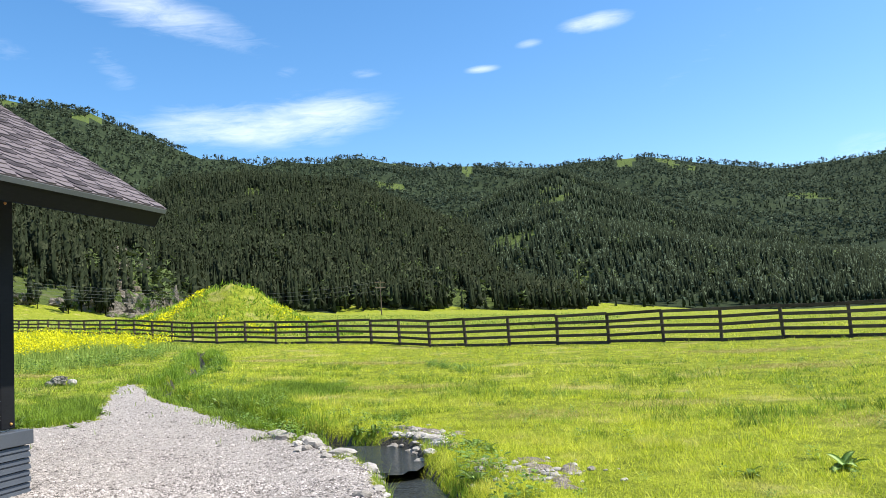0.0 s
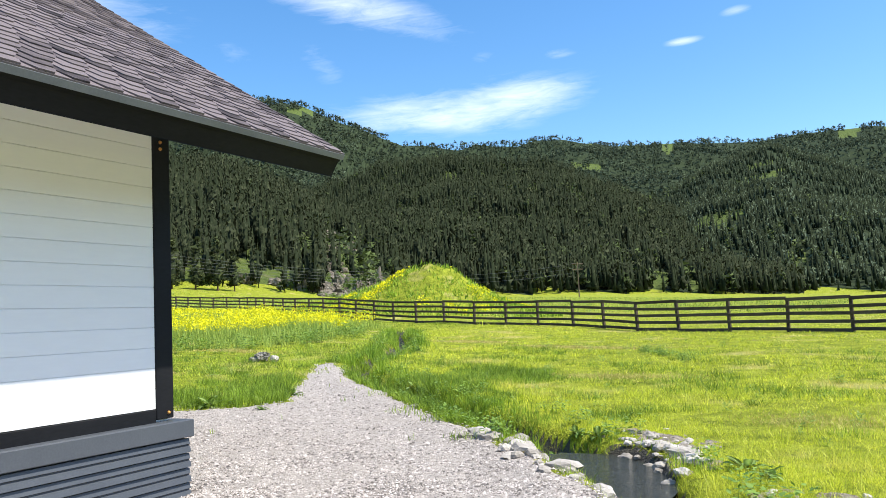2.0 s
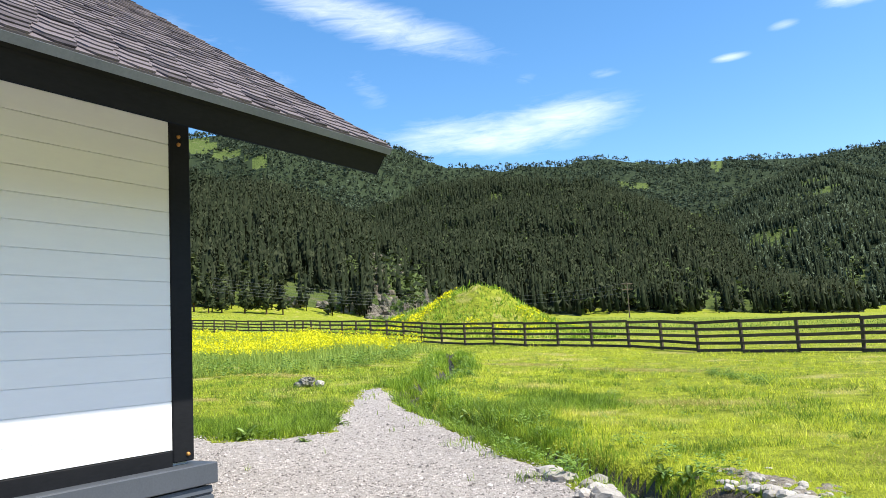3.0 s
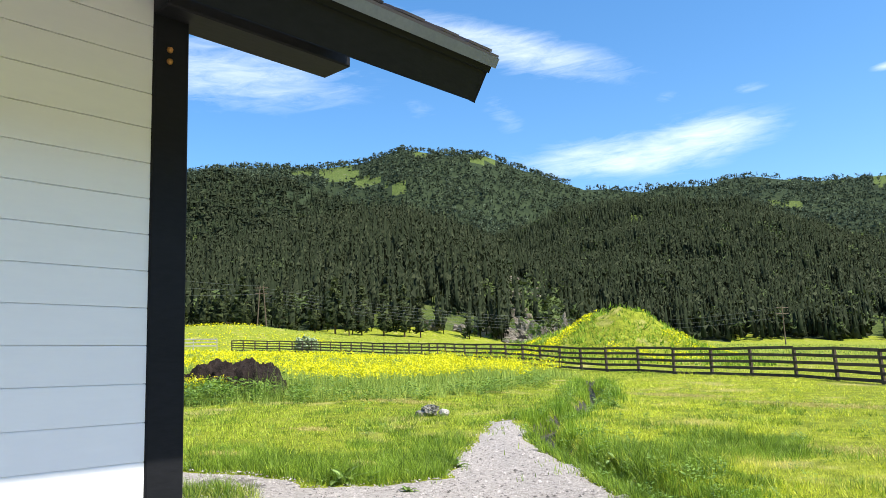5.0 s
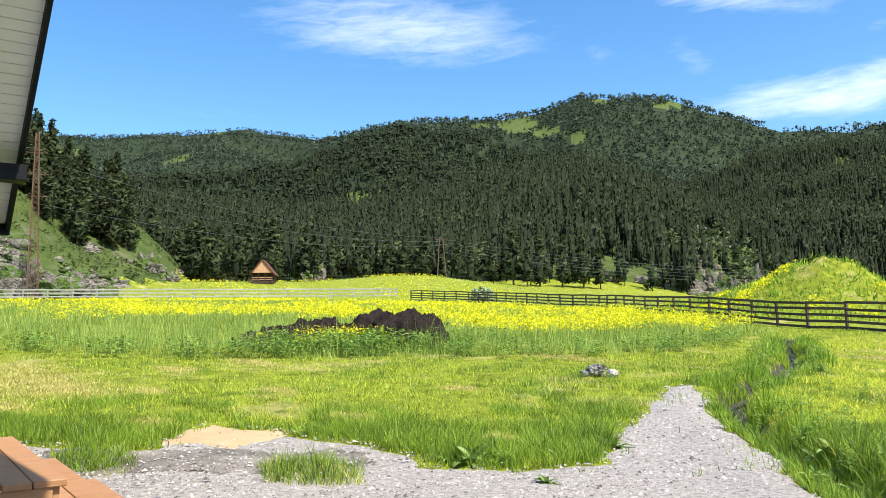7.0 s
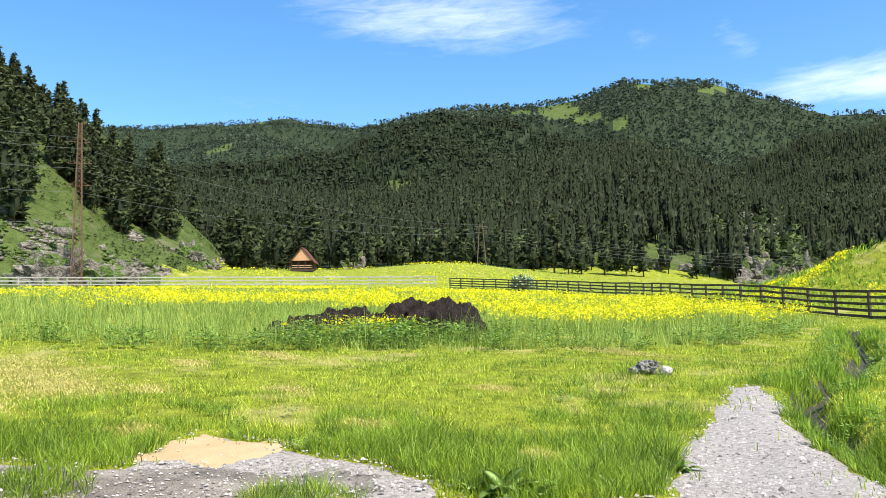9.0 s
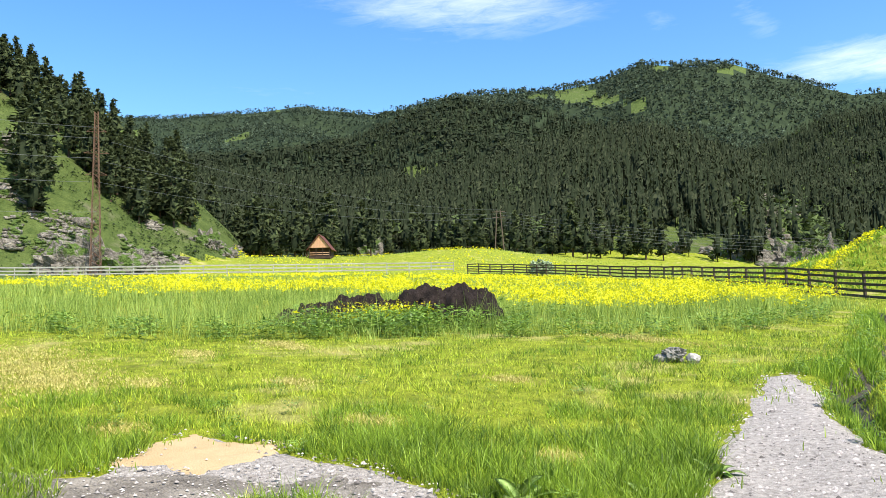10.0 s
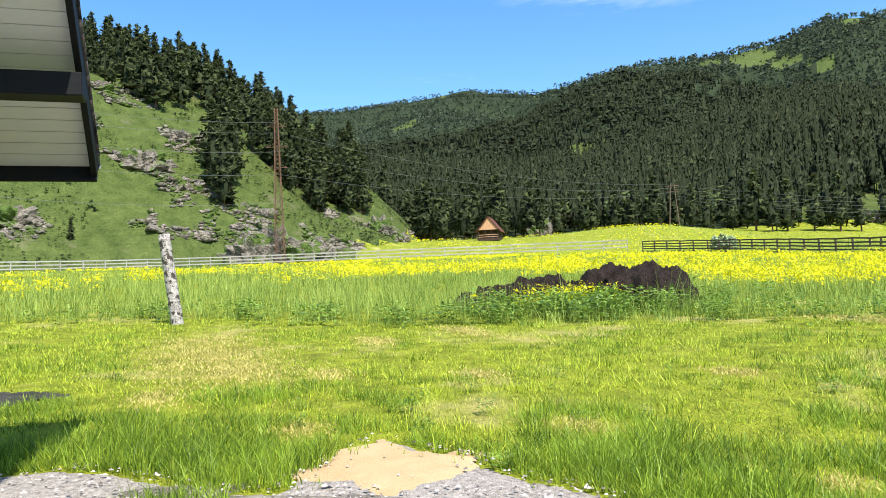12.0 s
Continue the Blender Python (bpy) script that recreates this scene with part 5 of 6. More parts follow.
def crown_normals(tv, middle=0.35):
    """Directions out of a crown's trunk line, so that each crown shades as one rounded body."""
    n = np.stack([tv[:, 0], tv[:, 1], 0.32 * (tv[:, 2] - middle) + 0.05], 1)
    return n / (np.linalg.norm(n, axis=1)[:, None] + 1e-6)


def turn_outward(tv, tf, tn):
    """Winds each face so that it looks out of the crown."""
    g = np.cross(tv[tf[:, 1]] - tv[tf[:, 0]], tv[tf[:, 2]] - tv[tf[:, 0]])
    flip = (g * tn[tf].mean(1)).sum(1) < 0
    return np.where(flip[:, None], tf[:, ::-1], tf)


def forest(name, label, x, y, tall, templates, material, crowns=True):
    z = terrain(x, y)
    pick = rng.integers(0, len(templates), len(x))
    allv, allf, alln, allm, off = [], [], [], [], 0
    for k, (tv, tf, *leaves) in enumerate(templates):
        m = pick == k
        n = int(m.sum())
        if not n:
            continue
        tn = crown_normals(tv)
        tf = turn_outward(tv, tf, tn) if crowns else tf
        a = rng.uniform(0, 6.283, n)
        s = tall[m]
        wide = s * rng.uniform(0.85, 1.2, n)
        ca, sa = np.cos(a)[:, None], np.sin(a)[:, None]
        vx = (tv[None, :, 0] * ca - tv[None, :, 1] * sa) * wide[:, None] + x[m][:, None]
        vy = (tv[None, :, 0] * sa + tv[None, :, 1] * ca) * wide[:, None] + y[m][:, None]
        vz = tv[None, :, 2] * s[:, None] + z[m][:, None]
        allv.append(np.stack([vx, vy, vz], -1).reshape(-1, 3))
        alln.append(np.stack([tn[None, :, 0] * ca - tn[None, :, 1] * sa, tn[None, :, 0] * sa + tn[None, :, 1] * ca, np.broadcast_to(tn[None, :, 2], vx.shape)], -1).reshape(-1, 3))
        allf.append((tf[None] + (np.arange(n) * len(tv))[:, None, None]).reshape(-1, 3) + off)
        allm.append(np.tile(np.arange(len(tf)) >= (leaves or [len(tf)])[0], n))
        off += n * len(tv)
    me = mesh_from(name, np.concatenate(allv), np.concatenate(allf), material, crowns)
    me.materials.append(M_CROWNSHADE)
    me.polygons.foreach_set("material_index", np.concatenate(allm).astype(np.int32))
    if crowns:
        me.normals_split_custom_set_from_vertices(np.concatenate(alln).astype(np.float32))
    tagged(new(name, me), label, "forest", kind="stuff")


def hillside(layer, n, a0, a1, t0=0.0, t1=1.03, clear=None, cscale=None, seed=70):
    """Random places on one ridge, thinned by glades."""
    clear, cscale = clear or GLADES[layer][0], cscale or GLADES[layer][1]
    az = rng.uniform(a0, a1, n)
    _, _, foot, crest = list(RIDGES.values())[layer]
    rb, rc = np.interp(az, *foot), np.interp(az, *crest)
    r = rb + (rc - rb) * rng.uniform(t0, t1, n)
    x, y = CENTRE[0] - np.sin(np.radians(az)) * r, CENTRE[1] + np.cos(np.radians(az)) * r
    _, which = terrain(x, y, True)
    z = terrain(x, y)
    keep = (which == layer + 1) & ((cleared(x, y, z) < 0) | (rng.random(n) < 0.06)) & ((fbm(x * cscale, y * cscale, 4, seed + layer) < clear) | (rng.random(n) < 0.15))
    return x[keep], y[keep], az[keep], ((r - rb) / (rc - rb))[keep]


def make_forests():
    r = random.Random(2)
    fine = [needles(r, 44, r.uniform(0.09, 0.13), 0.045, r.uniform(0.04, 0.15), r.uniform(0.7, 0.95)) for _ in range(10)]
    mid = [needles(r, 15, r.uniform(0.11, 0.145), 0.068, 0.05, 0.8, True) for _ in range(8)]
    small = [needles(r, 9, 0.15, 0.082, 0.03, 0.8, True) for _ in range(8)]
    leafy = [roundtree(r, 12, 0.15) for _ in range(6)]
    x, y, az, t = hillside(4, 9800, 26, 88, 0.0, 1.04)
    bare = (az > 32.2) & (az < 37.3) & (t < 0.72)
    t0 = (rng.random(len(x)) < np.clip(0.3 + t * 6, 0, 1)) & ~(bare & (rng.random(len(x)) < 0.95))
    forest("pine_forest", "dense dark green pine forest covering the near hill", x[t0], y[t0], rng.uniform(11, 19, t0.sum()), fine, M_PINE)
    x, y, az, t = hillside(3, 17000, -2, 50, 0.0, 1.04)
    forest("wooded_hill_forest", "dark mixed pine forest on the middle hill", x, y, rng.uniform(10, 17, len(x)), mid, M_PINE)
    x, y, az, t = hillside(2, 15000, -24, 22, 0.0, 1.04)
    forest("spur_forest", "forest on the far spur in colours paled for haze", x, y, rng.uniform(9, 15, len(x)), small, M_HAZETREE)
    x, y, az, t = hillside(1, 15000, 34, 96, 0.0, 1.04)
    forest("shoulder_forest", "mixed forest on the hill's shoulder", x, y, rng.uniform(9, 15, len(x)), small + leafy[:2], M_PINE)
    x, y, az, t = hillside(0, 38000, -26, 100, 0.15, 1.02)
    forest("far_forest", "distant mixed forest in colours paled for haze, with pale green glades", x, y, rng.uniform(7, 12, len(x)), leafy + small[:4], M_HAZETREE)
    # light broadleaf trees among the pines
    bits = [hillside(k, n, a0, a1, 0.0, 1.0, 0.95) for k, n, a0, a1 in ((4, 520, 30, 85), (3, 900, 0, 48), (2, 600, -24, 20), (1, 700, 36, 92))]
    x, y = np.concatenate([q[0] for q in bits]), np.concatenate([q[1] for q in bits])
    keep = fbm(x / 60, y / 60, 3, 97) > 0.44
    big = [roundtree(r, 44, 0.075) for _ in range(5)]
    forest("broadleaf_trees", "pale green broadleaf trees scattered among dark pines", x[keep], y[keep], rng.uniform(7, 12, keep.sum()), big, M_BROAD)
    # scrub on the open slope
    x, y, az, t = hillside(5, 9000, 68, 106, 0.0, 0.9, 0.9, 1 / 20)
    keep = fbm(x / 10, y / 10, 3, 95) > 0.42
    forest("hillside_scrub", "low green scrub dotting the rocky slope", x[keep], y[keep], np.exp(rng.normal(-0.75, 0.45, keep.sum())), leafy[:3], M_SCRUB)
    # woods on the rocky hill, thick above, open below
    x, y, az, t = hillside(5, 1500, 72, 106, 0.0, 1.04, 0.66, 1 / 40)
    keep = (t > 0.56 + 0.7 * (fbm(x / 26, y / 26, 3, 90) - 0.47) - 0.25 * np.exp(-(((az - 80) / 3.0) ** 2))) & (az > 76.5)
    front = np.flatnonzero(keep)[:235]
    return list(zip(x[front], y[front], rng.uniform(8, 12.5, len(front))))


def rubble_template(r):
    vs = [(r.uniform(-1, 1), r.uniform(-1, 1), r.uniform(-0.5, 0.45)) for _ in range(10)]
    bm = bmesh.new()
    for v in vs:
        bm.verts.new(v)
    bmesh.ops.convex_hull(bm, input=bm.verts)
    bmesh.ops.triangulate(bm, faces=bm.faces)
    bm.verts.index_update()
    out = np.array([v.co[:] for v in bm.verts]), np.array([[v.index for v in f.verts] for f in bm.faces])
    bm.free()
    return out


def make_rubble():
    """Broken rock in bands over the open slope."""
    r = random.Random(31)
    kinds = [rubble_template(r) for _ in range(7)]
    x, y, az, t = hillside(5, 38000, 72, 106, 0.02, 0.85, 0.99, 1 / 20)
    band = fbm(x / 9 + 5, y / 9, 4, 92) + 0.25 * (fbm(t * 7, az * 0.25, 3, 93) - 0.47)
    spots = np.full(len(x), 9.0)
    for a, d, w in ((80.6, 134, 8), (84.0, 133, 7), (79.3, 139, 5), (91.5, 146, 10), (95.5, 152, 10), (89.0, 158, 8), (99, 131, 8), (75.8, 164, 8), (94, 168, 9)):
        q = np.hypot(x - CENTRE[0] + math.sin(radians(a)) * d, y - CENTRE[1] - math.cos(radians(a)) * d)
        spots = np.minimum(spots, q / (w * 0.62))
    keep = (band > 0.625) | ((spots < 1) & (band > 0.45))
    forest("rock_rubble", "broken grey-brown rock ledges on the grassy slope", x[keep], y[keep], np.exp(rng.normal(-0.95, 0.5, keep.sum())), kinds, M_ROCK, False)


def make_cliff():
    """The pale bare slope at the foot of the pine hill."""
    r = random.Random(37)
    kinds = [rubble_template(r) for _ in range(7)]
    x, y, az, t = hillside(4, 6500, 32.0, 37.6, 0.0, 0.75, 0.99, 1 / 20)
    keep = (fbm(x / 8, y / 8, 3, 98) > 0.47) & (t < 0.2 + 0.55 * np.clip((az - 32.2) / 3.5, 0, 1))
    x, y, az, t = x[keep], y[keep], az[keep], t[keep]
    forest("cliff_rubble", "pale broken rock face at the foot of the pines", x, y, np.exp(rng.normal(0.1, 0.5, len(x))), kinds, M_CLIFF, False)


PINE_SPOTS = make_forests()
make_weeds()
make_rubble()
make_cliff()


def make_pines():
    """Single pines that stand apart on the rocky hill and at the wood's edge."""
    r = random.Random(21)
    kinds = []
    for k in range(4):
        vs, fs = [], []
        low, wide = r.uniform(0.06, 0.16), r.uniform(0.18, 0.24)
        for i in range(62):
            f = (i + r.random()) / 62
            z = low + (0.97 - low) * f
            reach = (wide * min(1.0, 0.6 + 1.4 * f) * (1 - f) ** 0.75 + 0.015) * r.uniform(0.65, 1.2)
            a = r.uniform(0, 6.283)
            for j in range(7):
                q = reach * (0.25 + 0.75 * (j + r.random()) / 7)
                s = 0.033 * (1.2 - 0.5 * f)
                c = (math.cos(a) * q, math.sin(a) * q, z + 0.22 * q - 0.8 * q * q / max(reach, 0.02) * 0.4)
                base = len(vs)
                for _ in range(3):
                    vs.append(tuple(c[d] + r.gauss(0, (1.15, 1.15, 0.75)[d]) * s for d in range(3)))
                fs.append((base, base + 1, base + 2))
        # inner cone, coloured dark in place of shade between the branches
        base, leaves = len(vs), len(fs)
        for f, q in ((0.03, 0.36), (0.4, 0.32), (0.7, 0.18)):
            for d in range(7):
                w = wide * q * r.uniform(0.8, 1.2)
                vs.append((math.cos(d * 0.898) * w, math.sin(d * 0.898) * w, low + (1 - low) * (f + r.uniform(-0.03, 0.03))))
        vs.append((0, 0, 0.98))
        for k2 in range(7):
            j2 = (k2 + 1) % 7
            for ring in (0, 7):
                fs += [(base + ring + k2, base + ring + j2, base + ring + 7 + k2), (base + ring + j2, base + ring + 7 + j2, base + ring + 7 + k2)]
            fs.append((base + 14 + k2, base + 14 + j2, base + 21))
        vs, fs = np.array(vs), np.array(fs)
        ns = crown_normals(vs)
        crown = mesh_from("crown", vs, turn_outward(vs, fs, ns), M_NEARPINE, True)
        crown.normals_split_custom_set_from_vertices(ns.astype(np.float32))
        crown.materials.append(M_CROWNSHADE)
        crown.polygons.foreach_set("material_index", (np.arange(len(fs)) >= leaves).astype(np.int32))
        bm = bmesh.new()
        bmesh.ops.create_cone(bm, cap_ends=True, segments=7, radius1=0.018, radius2=0.004, depth=1.0, matrix=Matrix.Translation((0, 0, 0.45)))
        for i in range(9):
            a, z = r.uniform(0, 6.28), r.uniform(0.15, 0.8)
            bmesh.ops.create_cone(bm, cap_ends=False, segments=4, radius1=0.006, radius2=0.002, depth=0.2 * (1.1 - z), matrix=pose(0, 0, z, 0, 0, math.degrees(a)) @ pose(0.07 * (1.1 - z), 0, 0.01, 0, 80, 0))
        kinds.append((crown, bm))
    trees = []
    for crown, bm in kinds:
        tree = tagged(empty("pine_tree"), "tall dark green pine with a bare lower trunk", "tree", "pines standing apart")
        shared("crown", crown, tree, Matrix())
        part("trunk", bm, M_BARK, tree)
        trees.append(tree)
    spots = [(86.0, 140, 13), (86.4, 144, 14), (85.6, 147, 12), (86.8, 150, 14), (85.4, 153, 13), (86.1, 157, 14), (90.5, 172, 14), (91.2, 175, 15), (92.2, 176, 13), (97.5, 168, 14), (98.2, 171, 13), (83.2, 172, 13), (82.4, 168, 12), (81.6, 172, 13), (80.6, 176, 12), (88.9, 185, 14), (95.5, 128, 3.5)]
    for a in range(26):
        spots.append((44 + a * 1.25 + r.uniform(-0.4, 0.4), r.uniform(196, 214), r.uniform(10, 15)))
    for a in range(12):
        spots.append((65 + r.uniform(-1.2, 9), r.uniform(172, 200), r.uniform(11, 16)))
    used = set()
    spots = [(CENTRE[0] - math.sin(radians(a)) * d, CENTRE[1] + math.cos(radians(a)) * d, s) for a, d, s in spots] + PINE_SPOTS
    for i, (x, y, s) in enumerate(spots):
        k = i % 4
        m = pose(x, y, height(x, y) - 0.1, r.uniform(-3, 3), r.uniform(-3, 3), r.uniform(0, 360))
        ob = trees[k] if k not in used else copy_thing(trees[k], m)
        used.add(k)
        ob.matrix_basis = m @ Matrix.Diagonal((s, s, s, 1))


make_pines()


def make_bush(x, y, s):
    bush = tagged(empty("bush", x, y, height(x, y)), "rounded grey-green bush beside the fence", "bush")
    n = 420
    a, u = rng.uniform(0, 6.283, n), rng.uniform(0, 1, n)
    q = np.sqrt(rng.random(n)) * s * np.sqrt(1 - (u - 0.4) ** 2)
    c = np.stack([np.cos(a) * q, np.sin(a) * q, 0.15 * s + u * s * 1.1 * (1 - 0.35 * (q / s) ** 2)], 1)
    base = rng.normal(0, 1, (n, 4, 3)) * 0.11 * s
    v = c[:, None] + base
    tri = np.array([(0, 1, 2), (0, 2, 3), (0, 3, 1), (1, 3, 2)])
    ob = new("crown", mesh_from("crown", v.reshape(-1, 3), (tri[None] + (np.arange(n) * 4)[:, None, None]).reshape(-1, 3), M_BUSH))
    ob.parent = bush
    bm = bmesh.new()
    for k in range(5):
        bmesh.ops.create_cone(bm, cap_ends=True, segments=5, radius1=0.05, radius2=0.02, depth=s, matrix=pose(0, 0, 0, 0, 0, k * 72) @ pose(0.15 * s, 0, 0.45 * s, 0, 20, 0))
    part("stem", bm, M_BARK, bush)


make_bush(-82.0, 66.5, 1.5)


# ---- hut, pylons, wires ----
def make_hut(x, y, turn):
    z = height(x, y)
    hut = tagged(empty("wooden_hut"), "small wooden hut with an orange boarded gable and open porch", "hut")
    hut.matrix_basis = pose(x, y, z + 0.1, 0, 0, turn) @ Matrix.Diagonal((0.84, 0.84, 0.84, 1))
    W, D, H, R = 5.0, 6.0, 2.1, 3.1
    for name, b in (("side_wall", box(-W / 2, -W / 2 + 0.2, -D / 2 + 1.8, D / 2, -0.6, H)), ("side_wall", box(W / 2 - 0.2, W / 2, -D / 2 + 1.8, D / 2, -0.6, H)), ("front_wall", box(-W / 2 + 0.2, W / 2 - 0.2, -D / 2 + 1.8, -D / 2 + 2.0, -0.6, H)), ("back_wall", box(-W / 2 + 0.2, W / 2 - 0.2, D / 2 - 0.2, D / 2, -0.6, H)), ("floor_deck", box(-W / 2, W / 2, -D / 2, D / 2, -0.5, 0.05))):
        part(name, b, M_HUTLOG, hut)
    for px in (-W / 2 + 0.1, -0.8, 0.8, W / 2 - 0.1):
        part("porch_post", box(px - 0.08, px + 0.08, -D / 2 + 0.02, -D / 2 + 0.18, 0.05, H), M_HUTLOG, hut)
    part("railing", box(-W / 2, W / 2, -D / 2 + 0.05, -D / 2 + 0.12, 0.85, 0.98), M_HUTWOOD, hut, "pale porch railing")
    part("railing", box(-W / 2, W / 2, -D / 2 + 0.05, -D / 2 + 0.12, 0.35, 0.48), M_HUTWOOD, hut, "pale porch railing")
    n = 14
    gable = part("gable", box(-W / 2 + 0.2, W / 2 - 0.2, -D / 2 - 0.02, -D / 2 + 0.1, H, H + 0.12), M_HUTWOOD, hut, "orange vertical gable boards")
    for i in range(n):
        x0 = -W / 2 + i * W / n
        xm = abs(x0 + W / n / 2)
        top = H + 0.1 + (R - 0.15) * (1 - xm / (W / 2))
        part("board", box(x0 + 0.01, x0 + W / n - 0.01, -D / 2 - 0.05, -D / 2 - 0.02, H, max(top, H + 0.15)), M_HUTWOOD, gable)
    for s in (-1, 1):
        L = math.hypot(W / 2 + 0.5, R * (W / 2 + 0.5) / (W / 2))
        ang = math.degrees(math.atan2(R, W / 2))
        bm = box(-L, 0.03, -D / 2 - 0.5, D / 2 + 0.3, 0, 0.13, m=pose(0, 0, H + R, 0, 0, 0 if s < 0 else 180) @ pose(0, 0, 0, 0, -ang, 0))
        part("roof", bm, M_HUTROOF, hut, "reddish brown steep roof")


make_hut(-156.4, 67.9, 58)


def beam(bm, a, b, r):
    a, b = Vector(a), Vector(b)
    m = Matrix.Translation((a + b) / 2) @ (b - a).to_track_quat("Z", "Y").to_matrix().to_4x4()
    bmesh.ops.create_cone(bm, cap_ends=True, segments=4, radius1=r, radius2=r, depth=(b - a).length, matrix=m)


def make_pylon(x, y, H, turn):
    py = tagged(empty("lattice_pylon"), "tall rusty steel lattice power pylon", "pylon")
    py.matrix_basis = pose(x, y, height(x, y) - 0.2, 0, 0, turn)
    w = lambda z: 0.72 - 0.5 * (z / H)
    corners = ((1, 1), (-1, 1), (-1, -1), (1, -1))
    for sx, sy in corners:
        bm = bmesh.new()
        beam(bm, (sx * w(0), sy * w(0), 0), (sx * w(H), sy * w(H), H), 0.055)
        part("leg", bm, M_STEEL, py)
    for k in range(4):
        (ax, ay), (bx, by) = corners[k], corners[(k + 1) % 4]
        bm = bmesh.new()
        z = 0.5
        while z < H - 0.5:
            dz = 2.0 * w(z) * 0.9
            z2 = min(z + dz, H)
            beam(bm, (ax * w(z), ay * w(z), z), (bx * w(z2), by * w(z2), z2), 0.026)
            beam(bm, (bx * w(z), by * w(z), z), (ax * w(z2), ay * w(z2), z2), 0.026)
            z = z2
        part("bracing", bm, M_STEEL, py)
    for z, l in ((0.62 * H, 1.5), (0.75 * H, 1.7), (0.88 * H, 1.4)):
        bm = bmesh.new()
        beam(bm, (-l, 0, z), (l, 0, z), 0.045)
        beam(bm, (-l, 0, z), (0, 0, z + 0.7), 0.03)
        beam(bm, (l, 0, z), (0, 0, z + 0.7), 0.03)
        part("crossarm", bm, M_STEEL, py)


def make_pole(x, y, H, lean=0.0, twin=True):
    pole = tagged(empty("power_pole"), "weathered wooden power pole before the forest", "pole", "wooden power poles")
    pole.matrix_basis = pose(x, y, height(x, y) - 0.2, lean, lean * 0.5, 50)
    for s in ((-0.8, 0.8) if twin else (0.0,)):
        bm = bmesh.new()
        bmesh.ops.create_cone(bm, cap_ends=True, segments=7, radius1=0.17, radius2=0.11, depth=H, matrix=pose(s, 0, H / 2, 0, -s * 5, 0))
        part("shaft", bm, M_POLE, pole)
    for z in (H - 0.6, H - 2.0):
        bm = bmesh.new()
        beam(bm, (-1.6, 0, z), (1.6, 0, z), 0.09)
        part("crossarm", bm, M_POLE, pole)


def at(a, d, ox=-5.35, oy=7.4):
    return ox - math.sin(radians(a)) * d, oy + math.cos(radians(a)) * d


PYLON = at(83.2, 124)
POLES = [at(55.3, 198), at(48.8, 200), (-3 - math.sin(radians(18.8)) * 205, 5 + math.cos(radians(18.8)) * 205)]
make_pylon(*PYLON, 24.5, 75)
make_pole(*POLES[0], 11.5)
make_pole(*POLES[1], 7.5, 8, False)
make_pole(*POLES[2], 9.5, 0, False)


def make_wire(a, b, sag):
    cu = bpy.data.curves.new("wire", "CURVE")
    cu.dimensions, cu.bevel_depth, cu.bevel_resolution = "3D", 0.02, 0
    sp = cu.splines.new("POLY")
    sp.points.add(24)
    for i in range(25):
        t = i / 24
        p = Vector(a).lerp(Vector(b), t)
        sp.points[i].co = (p.x, p.y, p.z - sag * 4 * t * (1 - t), 1)
    cu.materials.append(M_WIRE)
    tagged(new("wire", cu), "thin grey overhead power wire", "wire", "power wires")


pz = height(*PYLON)
left = at(112, 118)
for z, off in ((22.0, 0), (17.2, 1.5), (14.2, -1.5), (9.5, 1.0), (20.2, 1.0)):
    make_wire((PYLON[0] + off, PYLON[1], pz + z), (left[0], left[1], 10 + z), 2.0)
p0 = height(*POLES[0])
for k in range(3):
    make_wire((PYLON[0], PYLON[1] + k, pz + 14 + 3 * k), (POLES[0][0], POLES[0][1], p0 + 9.2 + k), 2.5)
p1 = height(*POLES[2])
for k in range(5):
    q = (POLES[0][0] + k * 0.4, POLES[0][1], p0 + 10.8 - 0.9 * k)
    make_wire(q, (-120.0, 175.0, 15.5 - 0.8 * k), 1.2)
    if k < 3:
        make_wire((-120.0, 175.0, 15.5 - 0.8 * k), (POLES[2][0], POLES[2][1], p1 + 9.0 - 1.2 * k), 2.0)


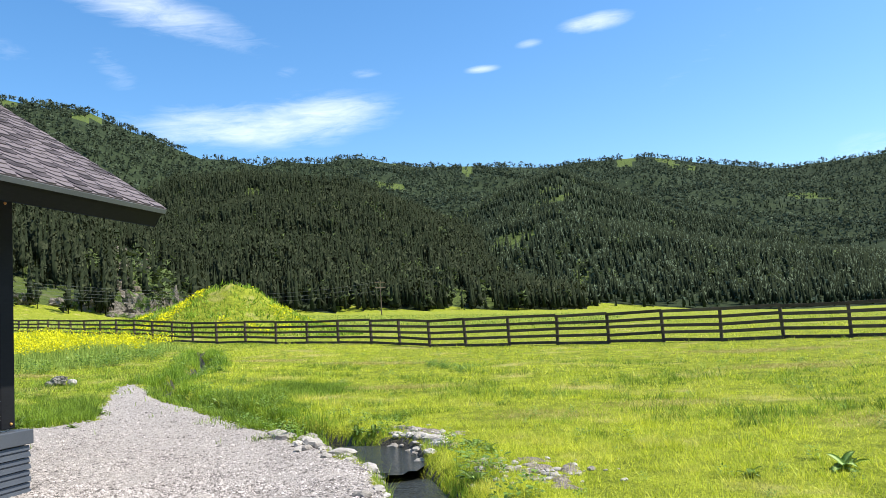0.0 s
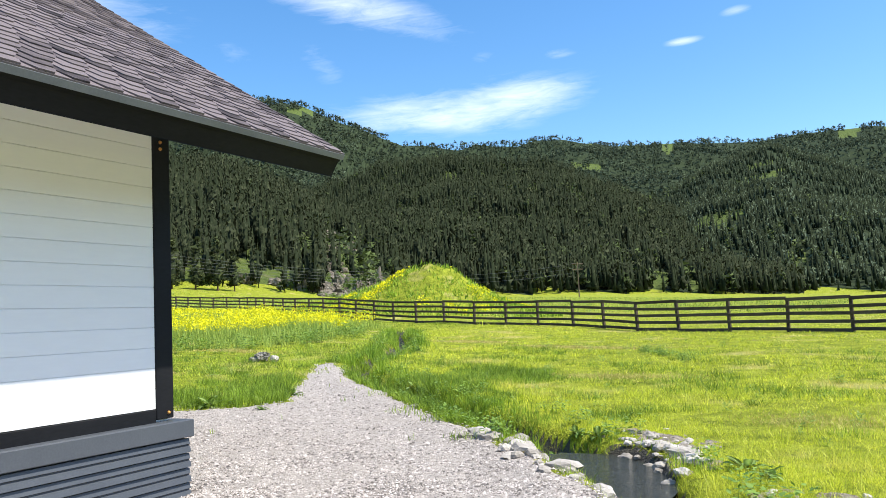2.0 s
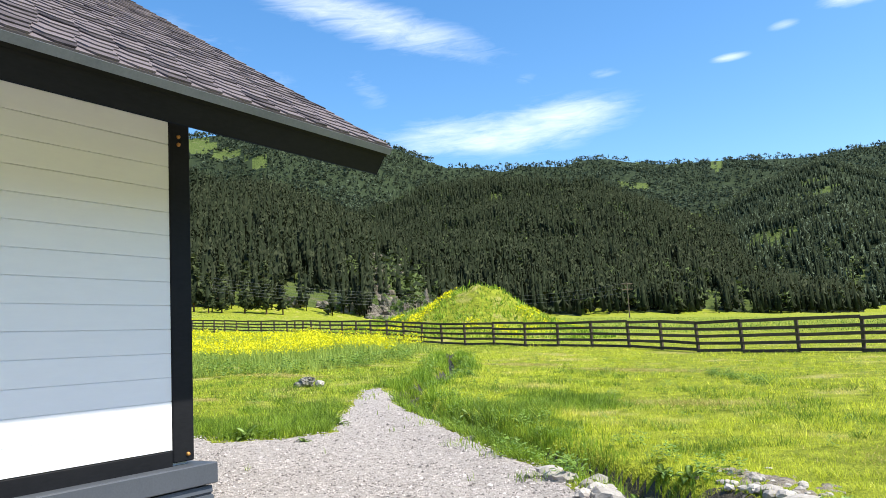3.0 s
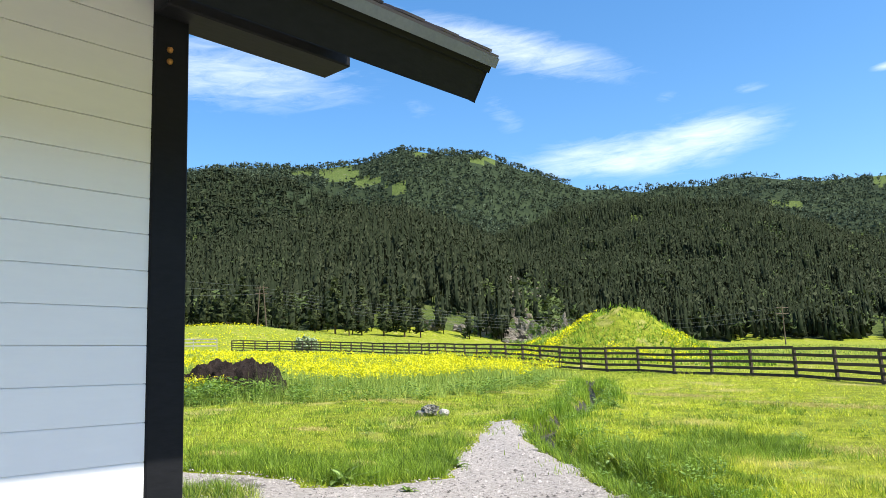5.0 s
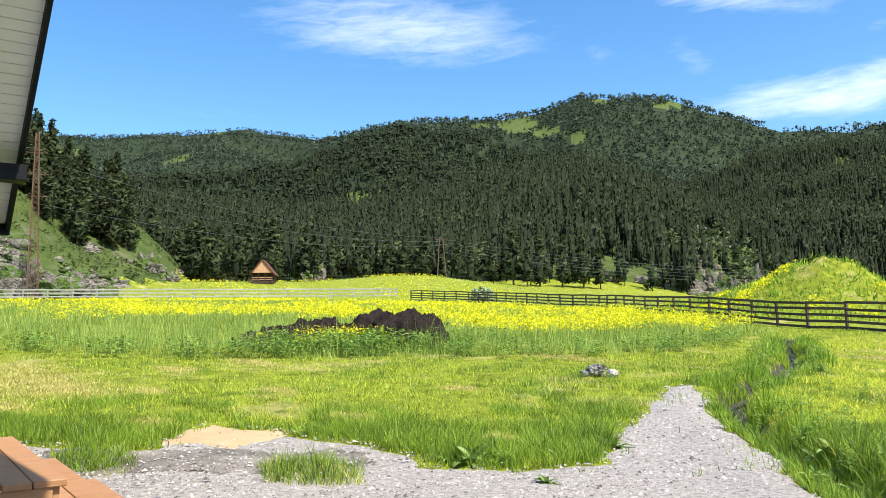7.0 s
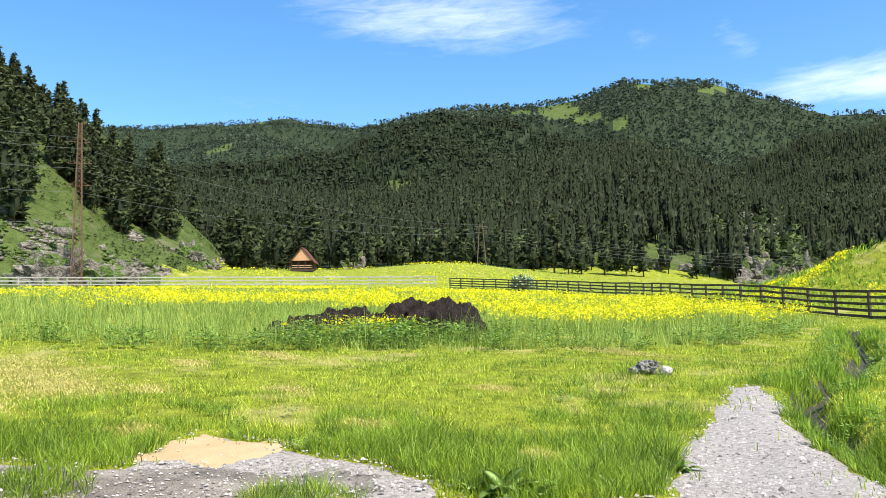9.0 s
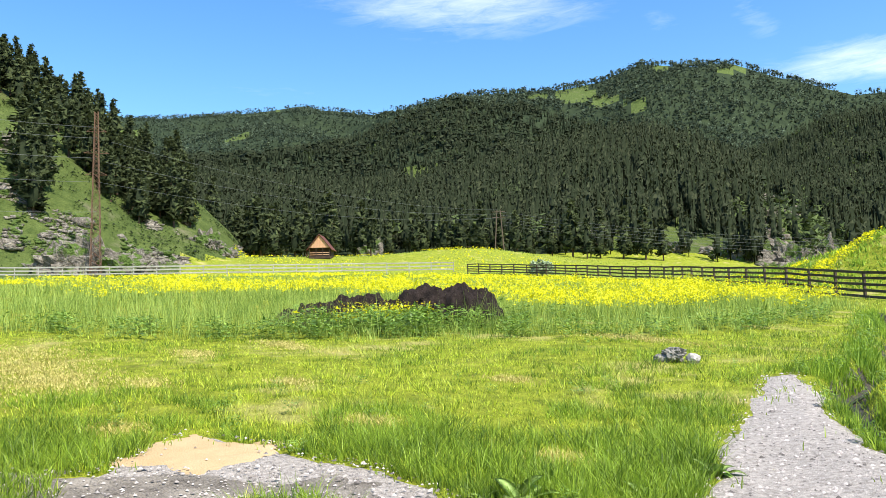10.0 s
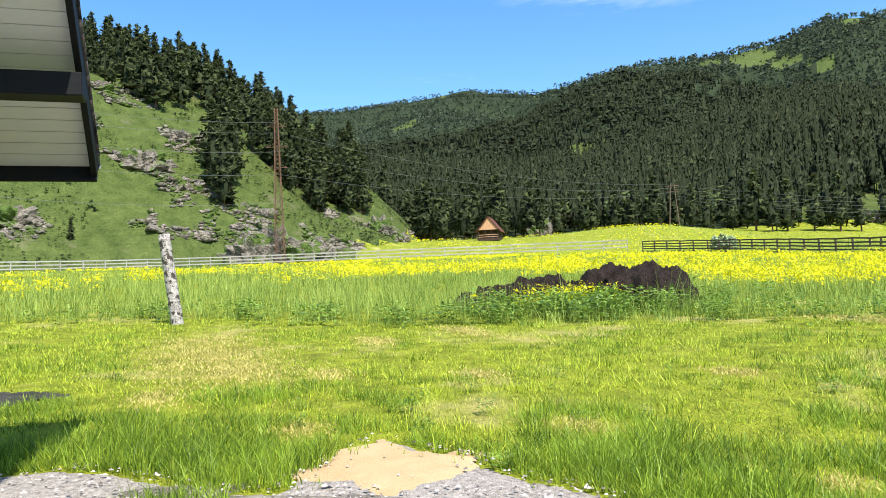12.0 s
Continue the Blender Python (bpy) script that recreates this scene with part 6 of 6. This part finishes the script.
# ---- roof shingles ----
def shingle_mesh(seed):
    r = random.Random(seed)
    a, b = r.uniform(0.01, 0.07), r.uniform(0.01, 0.07)
    out = [(0.0, a), (0.0, 0.25 - b), (0.085, 0.248), (0.23, 0.248), (0.23, 0.002), (0.085, 0.002)]
    bm = bmesh.new()
    lo = [bm.verts.new((x, y, 0.010 - 0.05 * x)) for x, y in out]
    hi = [bm.verts.new((x, y, 0.021 - 0.062 * x)) for x, y in out]
    bm.faces.new(lo[::-1]); bm.faces.new(hi)
    for i in range(6):
        bm.faces.new((lo[i], lo[(i + 1) % 6], hi[(i + 1) % 6], hi[i]))
    bmesh.ops.recalc_face_normals(bm, faces=bm.faces)
    me = bpy.data.meshes.new("shingle")
    bm.to_mesh(me)
    bm.free()
    me.materials.append(M_SHINGLE)
    return me


def make_shingles():
    r = random.Random(14)
    kinds = [shingle_mesh(k) for k in range(4)]
    inv = Matrix.Translation(-HOUSE.location)
    for side, (roof, rot) in enumerate(ROOFS):
        verts, faces, made = [], [], 0
        rows = int(ROOF_LENGTH / 0.122)
        for i in range(rows):
            y = RAKE_Y - 0.22 + 0.01 + r.choice((0.0, 0.055, 0.11, 0.165)) + r.uniform(-0.02, 0.02)
            while y > BACK_Y - 0.1:
                w = 0.88 if y + 0.22 < RAKE_Y + 0.02 else (RAKE_Y + 0.02 - y) / 0.25
                me = r.choice(kinds)
                m = rot @ Matrix.Translation((i * 0.122 - 0.03, y, -0.012 + r.uniform(-0.001, 0.002))) @ Matrix.Diagonal((1, w, 1, 1))
                if side == 0 and made < 300 and y > 3.6 and i < 22:
                    shared("shingle", me, roof, m)
                    made += 1
                else:
                    k = len(verts)
                    verts += [m @ v.co for v in me.vertices]
                    for p in me.polygons:
                        idx = [k + q for q in p.vertices]
                        faces += [(idx[0], idx[q], idx[q + 1]) for q in range(1, len(idx) - 1)]
                y -= 0.22
        ob = new("shingles", mesh_from("shingles", [tuple(v) for v in verts], faces, M_SHINGLE))
        ob.parent = roof
        tagged(ob, kind="stuff")


make_shingles()
